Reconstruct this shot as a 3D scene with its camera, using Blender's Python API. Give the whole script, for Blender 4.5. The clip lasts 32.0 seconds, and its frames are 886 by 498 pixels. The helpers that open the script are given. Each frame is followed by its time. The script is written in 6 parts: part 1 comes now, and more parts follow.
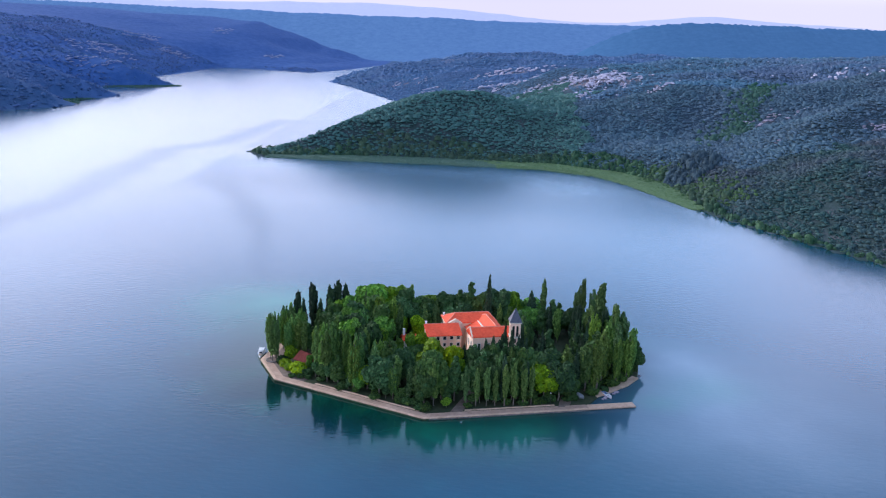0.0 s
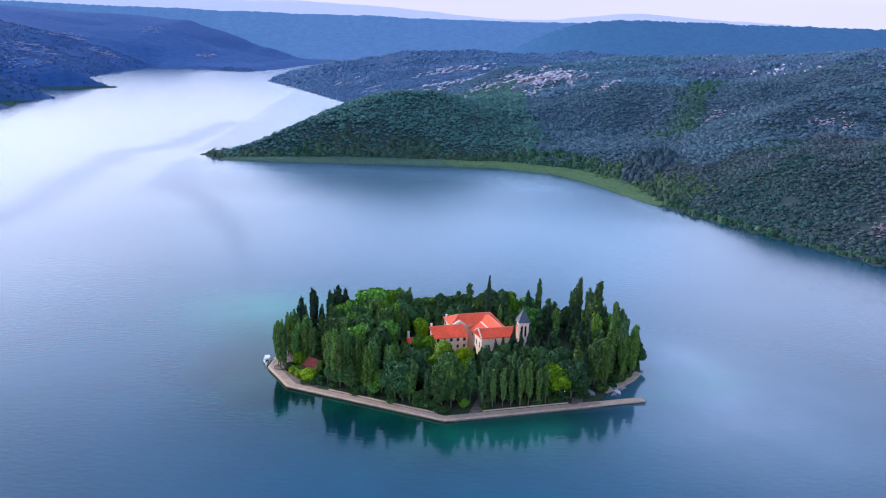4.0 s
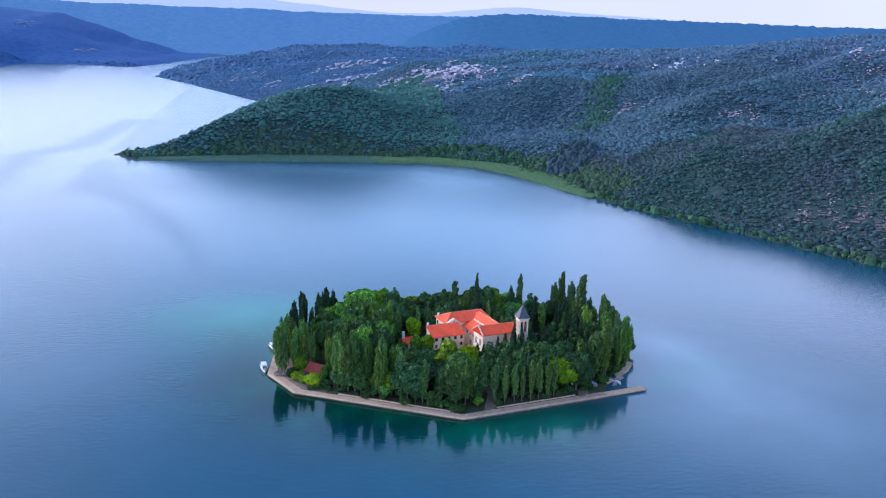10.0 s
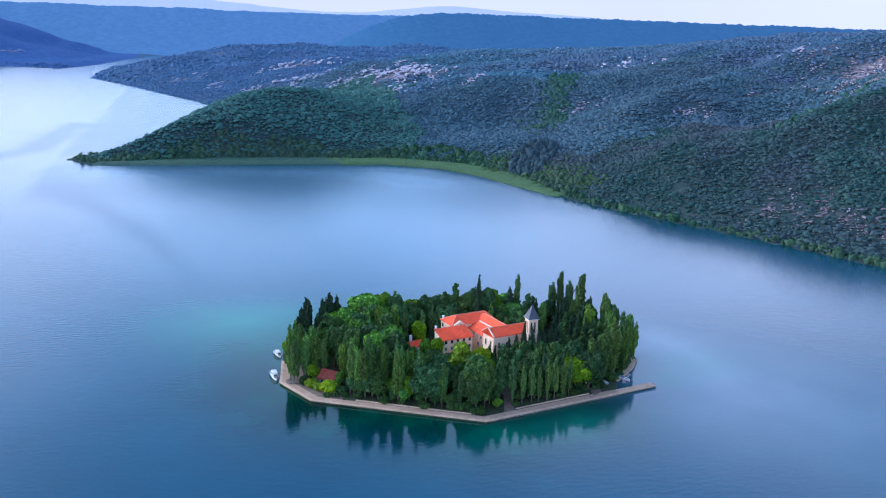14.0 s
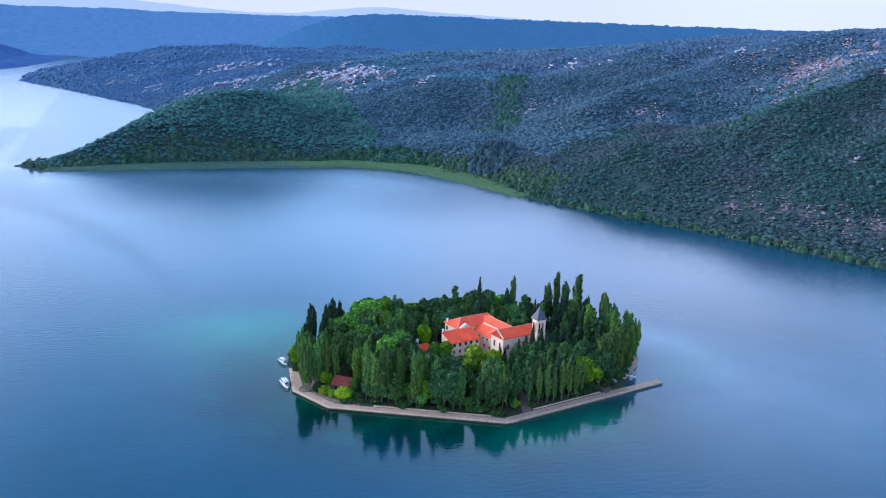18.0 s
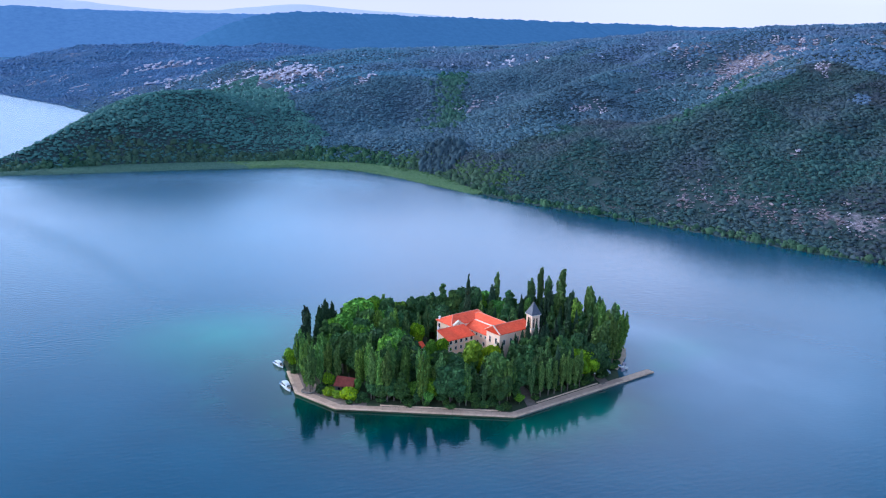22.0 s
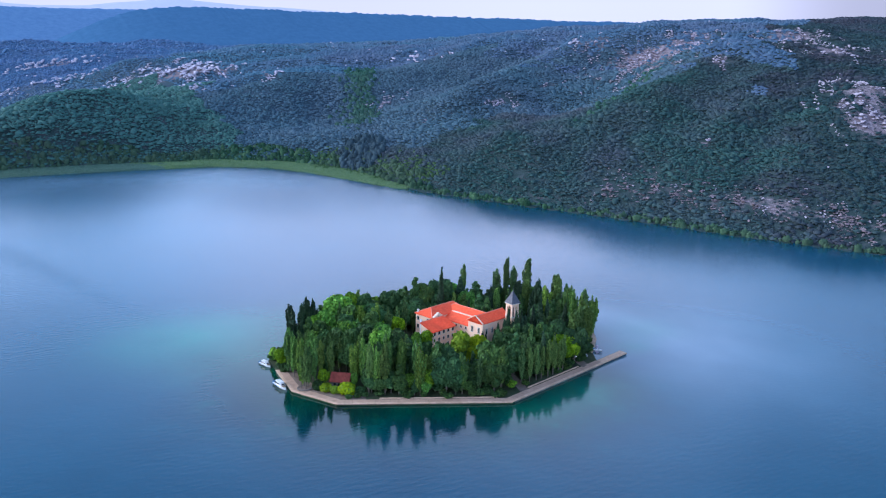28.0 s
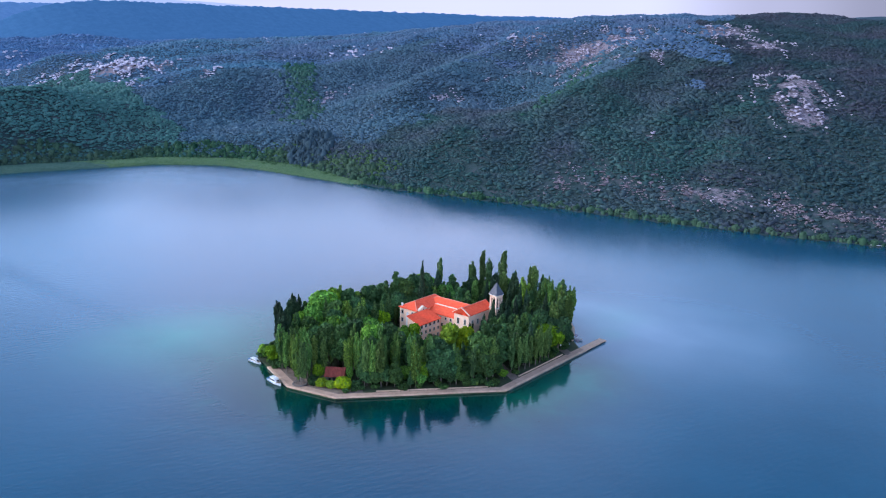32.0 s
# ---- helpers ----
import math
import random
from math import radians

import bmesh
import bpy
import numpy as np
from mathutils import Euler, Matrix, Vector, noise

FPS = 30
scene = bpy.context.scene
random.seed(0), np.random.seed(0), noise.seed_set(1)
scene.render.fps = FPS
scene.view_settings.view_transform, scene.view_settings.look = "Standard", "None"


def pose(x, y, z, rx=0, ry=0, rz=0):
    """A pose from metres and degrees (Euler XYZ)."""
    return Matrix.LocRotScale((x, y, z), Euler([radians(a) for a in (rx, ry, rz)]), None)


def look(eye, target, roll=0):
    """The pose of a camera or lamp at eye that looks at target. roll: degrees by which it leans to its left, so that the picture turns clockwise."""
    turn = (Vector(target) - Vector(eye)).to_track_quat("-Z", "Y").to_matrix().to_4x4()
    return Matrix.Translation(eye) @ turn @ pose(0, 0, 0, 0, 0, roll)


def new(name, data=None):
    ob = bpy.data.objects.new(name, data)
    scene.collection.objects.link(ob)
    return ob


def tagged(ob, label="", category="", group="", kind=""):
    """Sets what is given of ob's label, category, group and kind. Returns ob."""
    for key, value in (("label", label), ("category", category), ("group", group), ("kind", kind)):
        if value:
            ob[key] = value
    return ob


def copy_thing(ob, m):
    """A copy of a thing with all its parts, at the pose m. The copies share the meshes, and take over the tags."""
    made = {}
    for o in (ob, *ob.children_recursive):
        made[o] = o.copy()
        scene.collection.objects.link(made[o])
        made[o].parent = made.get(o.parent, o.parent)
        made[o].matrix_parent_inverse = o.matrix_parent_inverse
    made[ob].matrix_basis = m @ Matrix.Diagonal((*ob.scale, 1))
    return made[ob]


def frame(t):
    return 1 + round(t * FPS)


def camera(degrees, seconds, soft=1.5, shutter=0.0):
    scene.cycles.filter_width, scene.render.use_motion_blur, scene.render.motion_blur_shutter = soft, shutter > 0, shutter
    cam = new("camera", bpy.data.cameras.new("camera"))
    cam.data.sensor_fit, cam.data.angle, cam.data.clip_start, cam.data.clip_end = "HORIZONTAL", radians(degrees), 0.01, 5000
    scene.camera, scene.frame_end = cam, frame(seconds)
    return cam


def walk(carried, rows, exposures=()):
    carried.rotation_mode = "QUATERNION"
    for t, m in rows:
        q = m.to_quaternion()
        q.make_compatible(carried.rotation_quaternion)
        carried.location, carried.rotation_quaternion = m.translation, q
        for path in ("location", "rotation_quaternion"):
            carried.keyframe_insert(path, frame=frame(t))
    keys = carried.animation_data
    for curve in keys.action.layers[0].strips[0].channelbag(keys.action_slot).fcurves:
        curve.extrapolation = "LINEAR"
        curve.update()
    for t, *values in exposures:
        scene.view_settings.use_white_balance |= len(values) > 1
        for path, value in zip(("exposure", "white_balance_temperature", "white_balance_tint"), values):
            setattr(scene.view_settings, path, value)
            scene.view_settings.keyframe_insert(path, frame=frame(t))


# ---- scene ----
cam = camera(51.63, 32.0, soft=1.15)
PATH = [
    (0, (11.94, -271.13, 122.60), (6.30, -76.87, 75.37), 2.17),
    (3, (-8.95, -273.61, 124.17), (-3.09, -79.36, 76.89), 1.98),
    (6, (-30.23, -272.67, 124.63), (-12.53, -79.20, 77.15), 1.95),
    (9, (-51.51, -270.13, 124.96), (-20.16, -78.45, 77.24), 2.06),
    (11, (-66.23, -268.52, 125.79), (-26.97, -78.37, 77.80), 2.02),
    (13, (-79.86, -265.48, 125.98), (-33.55, -76.88, 78.21), 1.95),
    (14.5, (-89.98, -262.80, 126.36), (-38.36, -75.55, 78.70), 1.91),
    (17, (-107.47, -257.28, 126.00), (-46.67, -72.68, 78.83), 1.95),
    (19, (-122.17, -254.04, 126.87), (-53.28, -72.26, 79.85), 1.93),
    (21, (-135.07, -250.02, 126.68), (-58.14, -71.51, 79.63), 1.83),
    (23, (-148.60, -246.44, 126.72), (-63.83, -71.55, 79.53), 1.76),
    (25, (-162.08, -243.66, 127.30), (-68.48, -73.37, 79.95), 1.67),
    (28, (-179.38, -237.00, 127.00), (-75.83, -72.61, 79.56), 1.62),
    (30, (-191.74, -234.16, 127.32), (-81.13, -74.45, 79.79), 1.70),
    (32, (-202.52, -227.78, 127.22), (-85.31, -73.03, 79.13), 1.71),
]
EXPOSURES = [(0, 1.28, 6100, 10), (6, 1.30, 5800, 7), (11, 1.30, 5490, 4), (17, 1.30, 5370, 2), (25, 1.29, 5480, 3), (32, 1.24, 5620, 7)]
walk(cam, [(t, look(eye, target, roll)) for t, eye, target, roll in PATH], EXPOSURES)


# ---- world and sun ----
def mixed(nt, a, b, fac, mode="MIX"):
    mx = nt.nodes.new("ShaderNodeMix")
    mx.data_type, mx.blend_type = "RGBA", mode
    for key, v in (("A", a), ("B", b)):
        if isinstance(v, tuple):
            mx.inputs[key].default_value = (*v, 1)
        else:
            nt.links.new(v, mx.inputs[key])
    if isinstance(fac, (int, float)):
        mx.inputs["Factor"].default_value = fac
    else:
        nt.links.new(fac, mx.inputs["Factor"])
    return mx.outputs["Result"]


def make_world():
    w = bpy.data.worlds.new("sky")
    scene.world = w
    w.use_nodes = True
    nt = w.node_tree
    nt.nodes.clear()
    out = nt.nodes.new("ShaderNodeOutputWorld")
    bg = nt.nodes.new("ShaderNodeBackground")
    sky = nt.nodes.new("ShaderNodeTexSky")
    sky.sky_type = "NISHITA"
    sky.sun_disc = False
    sky.sun_elevation = radians(24)
    sky.sun_rotation = radians(-52)
    sky.air_density = 1.0
    sky.dust_density = 0.6
    sky.ozone_density = 3.0
    # thin even cloud veil over the clear sky
    co = nt.nodes.new("ShaderNodeTexCoord")
    mp = nt.nodes.new("ShaderNodeMapping")
    mp.inputs["Scale"].default_value = (1.0, 1.0, 3.2)
    mp.inputs["Location"].default_value = (2.678, -4.906, 4.358)
    nz = nt.nodes.new("ShaderNodeTexNoise")
    nz.inputs["Scale"].default_value = 1.3
    nz.inputs["Detail"].default_value = 3
    ramp = nt.nodes.new("ShaderNodeMapRange")
    ramp.inputs["From Min"].default_value = 0.34
    ramp.inputs["From Max"].default_value = 0.64
    ramp.inputs["To Min"].default_value = 0.16
    ramp.inputs["To Max"].default_value = 0.92
    mix = nt.nodes.new("ShaderNodeMix")
    mix.data_type = "RGBA"
    veil = nt.nodes.new("ShaderNodeMix")
    veil.data_type = "RGBA"
    veil.inputs["A"].default_value = (13.1, 12.3, 15.8, 1)
    veil.inputs["B"].default_value = (8.3, 10.9, 16.9, 1)
    nt.links.new(co.outputs["Generated"], mp.inputs["Vector"])
    nt.links.new(mp.outputs["Vector"], nz.inputs["Vector"])
    nt.links.new(nz.outputs["Fac"], ramp.inputs["Value"])
    # haze lies thick along the horizon and thins overhead
    sep = nt.nodes.new("ShaderNodeSeparateXYZ")
    nt.links.new(co.outputs["Generated"], sep.inputs["Vector"])
    ramp_c = nt.nodes.new("ShaderNodeMapRange")
    ramp_c.inputs["From Min"].default_value, ramp_c.inputs["From Max"].default_value = 0.95, 0.45
    thin = nt.nodes.new("ShaderNodeMapRange")
    thin.interpolation_type = "SMOOTHSTEP"
    thin.inputs["From Min"].default_value, thin.inputs["From Max"].default_value = 0.10, 0.62
    thin.inputs["To Min"].default_value, thin.inputs["To Max"].default_value = 1.0, 0.26
    nt.links.new(sep.outputs["Z"], thin.inputs["Value"])
    nt.links.new(thin.outputs["Result"], ramp_c.inputs["Value"])
    # the veil is lilac in the west and north-east and blue between
    turn = nt.nodes.new("ShaderNodeMath")
    turn.operation = "ARCTAN2"
    nt.links.new(sep.outputs["X"], turn.inputs[0])
    nt.links.new(sep.outputs["Y"], turn.inputs[1])
    round_sky = nt.nodes.new("ShaderNodeMapRange")
    round_sky.inputs["From Min"].default_value, round_sky.inputs["From Max"].default_value = radians(-90), radians(90)
    nt.links.new(turn.outputs[0], round_sky.inputs["Value"])
    lilac = nt.nodes.new("ShaderNodeValToRGB")
    lilac.color_ramp.interpolation = "EASE"
    els = lilac.color_ramp.elements
    for _ in range(4):
        els.new(0.5)
    for e, (deg, v) in zip(els, ((-14, 1.0), (0, 0.35), (12, 0.10), (24, 0.70), (38, 1.0), (56, 0.05))):
        e.position, e.color = (deg + 90) / 180, (v, v, v, 1)
    nt.links.new(round_sky.outputs["Result"], lilac.inputs["Fac"])
    keep = nt.nodes.new("ShaderNodeMath")
    keep.operation, keep.inputs[1].default_value, keep.inputs[2].default_value = "MULTIPLY_ADD", -0.30, 1.0
    nt.links.new(ramp_c.outputs["Result"], keep.inputs[0])
    tint = nt.nodes.new("ShaderNodeMath")
    tint.operation = "MULTIPLY"
    nt.links.new(lilac.outputs["Color"], tint.inputs[0])
    nt.links.new(keep.outputs[0], tint.inputs[1])
    blue = nt.nodes.new("ShaderNodeMath")
    blue.operation, blue.inputs[0].default_value = "SUBTRACT", 1.0
    nt.links.new(tint.outputs[0], blue.inputs[1])
    white = nt.nodes.new("ShaderNodeMapRange")
    white.inputs["From Min"].default_value, white.inputs["From Max"].default_value = 0.05, 0.13
    nt.links.new(sep.outputs["Z"], white.inputs["Value"])
    tone = nt.nodes.new("ShaderNodeMath")
    tone.operation = "MULTIPLY"
    nt.links.new(blue.outputs[0], tone.inputs[0])
    nt.links.new(white.outputs["Result"], tone.inputs[1])
    nt.links.new(tone.outputs[0], veil.inputs["Factor"])
    # the haze is brighter on the sun's side
    dot = nt.nodes.new("ShaderNodeVectorMath")
    dot.operation = "DOT_PRODUCT"
    dot.inputs[1].default_value = (-0.79, 0.62, 0.0)
    nt.links.new(co.outputs["Generated"], dot.inputs[0])
    side = nt.nodes.new("ShaderNodeMapRange")
    side.inputs["From Min"].default_value, side.inputs["From Max"].default_value = -0.5, 0.9
    side.inputs["To Min"].default_value, side.inputs["To Max"].default_value = 0.82, 1.12
    nt.links.new(dot.outputs["Value"], side.inputs["Value"])
    # and duller over the northern valley, low down, and over the eastern hills
    def round_ramp(stops):
        node = nt.nodes.new("ShaderNodeValToRGB")
        node.color_ramp.interpolation = "EASE"
        parts = node.color_ramp.elements
        for _ in range(len(stops) - 2):
            parts.new(0.5)
        for e, (deg, v) in zip(parts, stops):
            e.position, e.color = (deg + 90) / 180, (v, v, v, 1)
        nt.links.new(round_sky.outputs["Result"], node.inputs["Fac"])
        return node.outputs["Color"]

    east = round_ramp(((40, 1.0), (48, 0.95), (56, 0.60), (62, 0.42), (85, 0.52)))
    north = round_ramp(((-30, 0.92), (-12, 0.74), (0, 0.71), (24, 0.78), (40, 0.88), (52, 1.0)))
    lift = nt.nodes.new("ShaderNodeMapRange")
    lift.inputs["From Min"].default_value, lift.inputs["From Max"].default_value = 0.20, 0.44
    lift.inputs["To Min"].default_value, lift.inputs["To Max"].default_value = 0.0, 0.48
    nt.links.new(sep.outputs["Z"], lift.inputs["Value"])
    both = nt.nodes.new("ShaderNodeMath")
    both.operation = "MULTIPLY"
    nt.links.new(side.outputs["Result"], both.inputs[0])
    nt.links.new(mixed(nt, mixed(nt, north, (1.0, 1.0, 1.0), lift.outputs["Result"]), east, 1.0, "MULTIPLY"), both.inputs[1])
    lit = nt.nodes.new("ShaderNodeVectorMath")
    lit.operation = "SCALE"
    nt.links.new(veil.outputs["Result"], lit.inputs[0])
    nt.links.new(both.outputs[0], lit.inputs["Scale"])
    nt.links.new(lit.outputs["Vector"], mix.inputs["B"])
    mul = nt.nodes.new("ShaderNodeMath")
    mul.operation, mul.use_clamp = "MULTIPLY", True
    nt.links.new(ramp.outputs["Result"], mul.inputs[0])
    nt.links.new(thin.outputs["Result"], mul.inputs[1])
    low = nt.nodes.new("ShaderNodeMapRange")
    low.interpolation_type = "SMOOTHSTEP"
    low.inputs["From Min"].default_value, low.inputs["From Max"].default_value = 0.06, 0.20
    low.inputs["To Min"].default_value, low.inputs["To Max"].default_value = 1.0, 0.0
    nt.links.new(sep.outputs["Z"], low.inputs["Value"])
    most = nt.nodes.new("ShaderNodeMath")
    most.operation = "MAXIMUM"
    nt.links.new(mul.outputs[0], most.inputs[0])
    nt.links.new(low.outputs["Result"], most.inputs[1])
    nt.links.new(most.outputs[0], mix.inputs["Factor"])
    nt.links.new(sky.outputs["Color"], mix.inputs["A"])
    # the murk along the very horizon is duller than the sky over it
    murk = nt.nodes.new("ShaderNodeMapRange")
    murk.interpolation_type = "SMOOTHSTEP"
    murk.inputs["From Min"].default_value, murk.inputs["From Max"].default_value = 0.03, 0.12
    murk.inputs["To Min"].default_value, murk.inputs["To Max"].default_value = 0.315, 1.0
    nt.links.new(sep.outputs["Z"], murk.inputs["Value"])
    dull = nt.nodes.new("ShaderNodeVectorMath")
    dull.operation = "SCALE"
    nt.links.new(mix.outputs["Result"], dull.inputs[0])
    nt.links.new(murk.outputs["Result"], dull.inputs["Scale"])
    nt.links.new(dull.outputs["Vector"], bg.inputs["Color"])
    bg.inputs["Strength"].default_value = 0.11
    nt.links.new(bg.outputs["Background"], out.inputs["Surface"])


make_world()
sun_data = bpy.data.lights.new("sun", "SUN")
sun_data.energy = 1.1
sun_data.angle = radians(26)
sun_data.color = (1.0, 0.90, 0.80)
sun = new("sun", sun_data)
sun.matrix_world = look((-720, 560, 410), (0, 0, 0))


# ---- materials ----
def material(name, rough=0.8, metal=0.0, spec=0.5):
    m = bpy.data.materials.new(name)
    m.use_nodes = True
    b = m.node_tree.nodes["Principled BSDF"]
    b.inputs["Roughness"].default_value = rough
    b.inputs["Metallic"].default_value = metal
    b.inputs["Specular IOR Level"].default_value = spec
    return m, m.node_tree, b


def noise_ramp(nt, stops, scale, detail=5.0, rough=0.6, vector=None):
    """A colour ramp driven by noise in object space."""
    nz = nt.nodes.new("ShaderNodeTexNoise")
    nz.inputs["Scale"].default_value = scale
    nz.inputs["Detail"].default_value = detail
    nz.inputs["Roughness"].default_value = rough
    if vector is None:
        co = nt.nodes.new("ShaderNodeTexCoord")
        vector = co.outputs["Object"]
    nt.links.new(vector, nz.inputs["Vector"])
    cr = nt.nodes.new("ShaderNodeValToRGB")
    els = cr.color_ramp.elements
    while len(els) < len(stops):
        els.new(0.5)
    for e, (p, c) in zip(els, stops):
        e.position, e.color = p, (*c, 1)
    nt.links.new(nz.outputs["Fac"], cr.inputs["Fac"])
    return cr.outputs["Color"], nz.outputs["Fac"]


def ranged(nt, value, lo, hi, a=0.0, b=1.0):
    r = nt.nodes.new("ShaderNodeMapRange")
    r.inputs["From Min"].default_value, r.inputs["From Max"].default_value = lo, hi
    r.inputs["To Min"].default_value, r.inputs["To Max"].default_value = a, b
    nt.links.new(value, r.inputs["Value"])
    return r.outputs["Result"]


def bumped(nt, b, height, strength, distance):
    bp = nt.nodes.new("ShaderNodeBump")
    bp.inputs["Strength"].default_value = strength
    bp.inputs["Distance"].default_value = distance
    nt.links.new(height, bp.inputs["Height"])
    nt.links.new(bp.outputs["Normal"], b.inputs["Normal"])


def plain(name, c1, c2, scale, rough=0.8, bump=0.0, metal=0.0, spec=0.4):
    m, nt, b = material(name, rough, metal, spec)
    col, f = noise_ramp(nt, [(0.3, c1), (0.7, c2)], scale)
    col2, f2 = noise_ramp(nt, [(0.35, (0.82, 0.82, 0.82)), (0.65, (1.1, 1.1, 1.1))], scale * 0.13)
    nt.links.new(mixed(nt, col, col2, 0.7, "MULTIPLY"), b.inputs["Base Color"])
    if bump:
        bumped(nt, b, f, 0.6, bump)
    return m


def leafy(name, dark, light, warm, by_object=True):
    """Foliage: hue from clump to clump and from plant to plant."""
    m, nt, b = material(name, 0.75, 0, 0.25)
    geo = nt.nodes.new("ShaderNodeNewGeometry")
    cr = nt.nodes.new("ShaderNodeValToRGB")
    els = cr.color_ramp.elements
    els.new(0.6)
    for e, (p, c) in zip(els, ((0.0, dark), (0.6, light), (1.0, warm))):
        e.position, e.color = p, (*c, 1)
    nt.links.new(geo.outputs["Random Per Island"], cr.inputs["Fac"])
    col = cr.outputs["Color"]
    if by_object:
        info = nt.nodes.new("ShaderNodeObjectInfo")
        hs = nt.nodes.new("ShaderNodeHueSaturation")
        nt.links.new(ranged(nt, info.outputs["Random"], 0, 1, 0.62, 1.40), hs.inputs["Value"])
        other = nt.nodes.new("ShaderNodeMath")
        other.operation, other.inputs[1].default_value = "MULTIPLY", 7.31
        nt.links.new(info.outputs["Random"], other.inputs[0])
        part_of = nt.nodes.new("ShaderNodeMath")
        part_of.operation = "FRACT"
        nt.links.new(other.outputs[0], part_of.inputs[0])
        nt.links.new(ranged(nt, part_of.outputs[0], 0, 1, 0.512, 0.466), hs.inputs["Hue"])
        nt.links.new(ranged(nt, part_of.outputs[0], 0, 1, 0.92, 1.10), hs.inputs["Saturation"])
        nt.links.new(col, hs.inputs["Color"])
        col = hs.outputs["Color"]
    nt.links.new(col, b.inputs["Base Color"])
    return m


def hill_leaf(name, dark, light, warm, dry):
    """Scrub: varied from bush to bush, with drier stands in broad patches."""
    m = leafy(name, dark, light, warm, False)
    nt = m.node_tree
    b = nt.nodes["Principled BSDF"]
    b.inputs["Specular IOR Level"].default_value = 0.08
    # half of the tone belongs to the whole bush, half to each spray
    tone = nt.nodes.new("ShaderNodeAttribute")
    tone.attribute_name = "tone"
    half = nt.nodes.new("ShaderNodeMix")
    half.inputs["Factor"].default_value = 0.70
    ramp = b.inputs["Base Color"].links[0].from_node
    nt.links.new(ramp.inputs["Fac"].links[0].from_socket, half.inputs["A"])
    nt.links.new(tone.outputs["Fac"], half.inputs["B"])
    nt.links.new(half.outputs["Result"], ramp.inputs["Fac"])
    green = b.inputs["Base Color"].links[0].from_socket
    co = nt.nodes.new("ShaderNodeTexCoord")
    nz = nt.nodes.new("ShaderNodeTexNoise")
    nz.inputs["Scale"].default_value = 0.011
    nz.inputs["Detail"].default_value = 5
    nt.links.new(co.outputs["Object"], nz.inputs["Vector"])
    nt.links.new(mixed(nt, green, dry, ranged(nt, nz.outputs["Fac"], 0.40, 0.62, 0.0, 0.80)), b.inputs["Base Color"])
    return m


POPLAR_LEAF = leafy("poplar_leaf", (0.056, 0.144, 0.026), (0.118, 0.249, 0.044), (0.197, 0.348, 0.067))
PLUME_LEAF = leafy("plume_leaf", (0.036, 0.09, 0.024), (0.075, 0.148, 0.041), (0.126, 0.211, 0.061))
CYPRESS_LEAF = leafy("cypress_leaf", (0.014, 0.038, 0.019), (0.028, 0.063, 0.029), (0.048, 0.09, 0.038))
BROAD_LEAF = leafy("broad_leaf", (0.041, 0.127, 0.012), (0.103, 0.254, 0.022), (0.171, 0.35, 0.038))
LIME_LEAF = leafy("lime_leaf", (0.125, 0.240, 0.010), (0.200, 0.335, 0.014), (0.290, 0.410, 0.024))
PINE_LEAF = leafy("pine_leaf", (0.027, 0.076, 0.021), (0.044, 0.11, 0.029), (0.067, 0.146, 0.037))
MAQUIS = hill_leaf("maquis_leaf", (0.026, 0.062, 0.06), (0.036, 0.083, 0.078), (0.064, 0.115, 0.1), (0.072, 0.081, 0.106))
# distance haze is put into these leaf colours: paler and bluer farther off
SPITBUSH = hill_leaf("spit_leaf", (0.056, 0.136, 0.121), (0.07, 0.16, 0.143), (0.093, 0.191, 0.17), (0.067, 0.146, 0.127))
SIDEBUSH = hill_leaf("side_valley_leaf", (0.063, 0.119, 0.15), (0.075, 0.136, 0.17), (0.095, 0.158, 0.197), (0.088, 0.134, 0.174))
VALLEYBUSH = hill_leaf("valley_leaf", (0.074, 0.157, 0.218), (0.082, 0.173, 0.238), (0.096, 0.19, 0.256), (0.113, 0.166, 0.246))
HAZEBUSH = hill_leaf("hazed_rim_leaf", (0.062, 0.122, 0.186), (0.075, 0.141, 0.212), (0.094, 0.162, 0.243), (0.105, 0.145, 0.215))
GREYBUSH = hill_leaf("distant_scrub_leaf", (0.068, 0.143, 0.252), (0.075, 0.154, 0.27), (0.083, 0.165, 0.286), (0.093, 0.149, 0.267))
# darker copy of the maquis: the slope's shade is put into its colour
SHADEBUSH = hill_leaf("shaded_maquis_leaf", (0.021, 0.046, 0.052), (0.029, 0.060, 0.064), (0.046, 0.080, 0.080), (0.056, 0.056, 0.076))
# haze again: blue put into the leaves across the river
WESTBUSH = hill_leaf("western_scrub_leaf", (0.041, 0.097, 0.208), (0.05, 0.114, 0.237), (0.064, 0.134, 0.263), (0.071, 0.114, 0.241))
GULLY_LEAF = hill_leaf("gully_leaf", (0.018, 0.062, 0.044), (0.040, 0.108, 0.072), (0.074, 0.156, 0.100), (0.050, 0.100, 0.080))
GROVE_LEAF = hill_leaf("grove_leaf", (0.019, 0.041, 0.055), (0.038, 0.072, 0.088), (0.062, 0.107, 0.122), (0.049, 0.081, 0.099))
MARSH_LEAF = hill_leaf("marsh_leaf", (0.040, 0.088, 0.034), (0.058, 0.116, 0.040), (0.080, 0.140, 0.050), (0.060, 0.110, 0.050))
UNDER_LEAF = leafy("undergrowth_leaf", (0.012, 0.040, 0.010), (0.036, 0.092, 0.020), (0.080, 0.160, 0.036))
WOOD_LEAF = hill_leaf("shore_leaf", (0.013, 0.046, 0.024), (0.044, 0.103, 0.053), (0.092, 0.157, 0.081), (0.064, 0.1, 0.067))
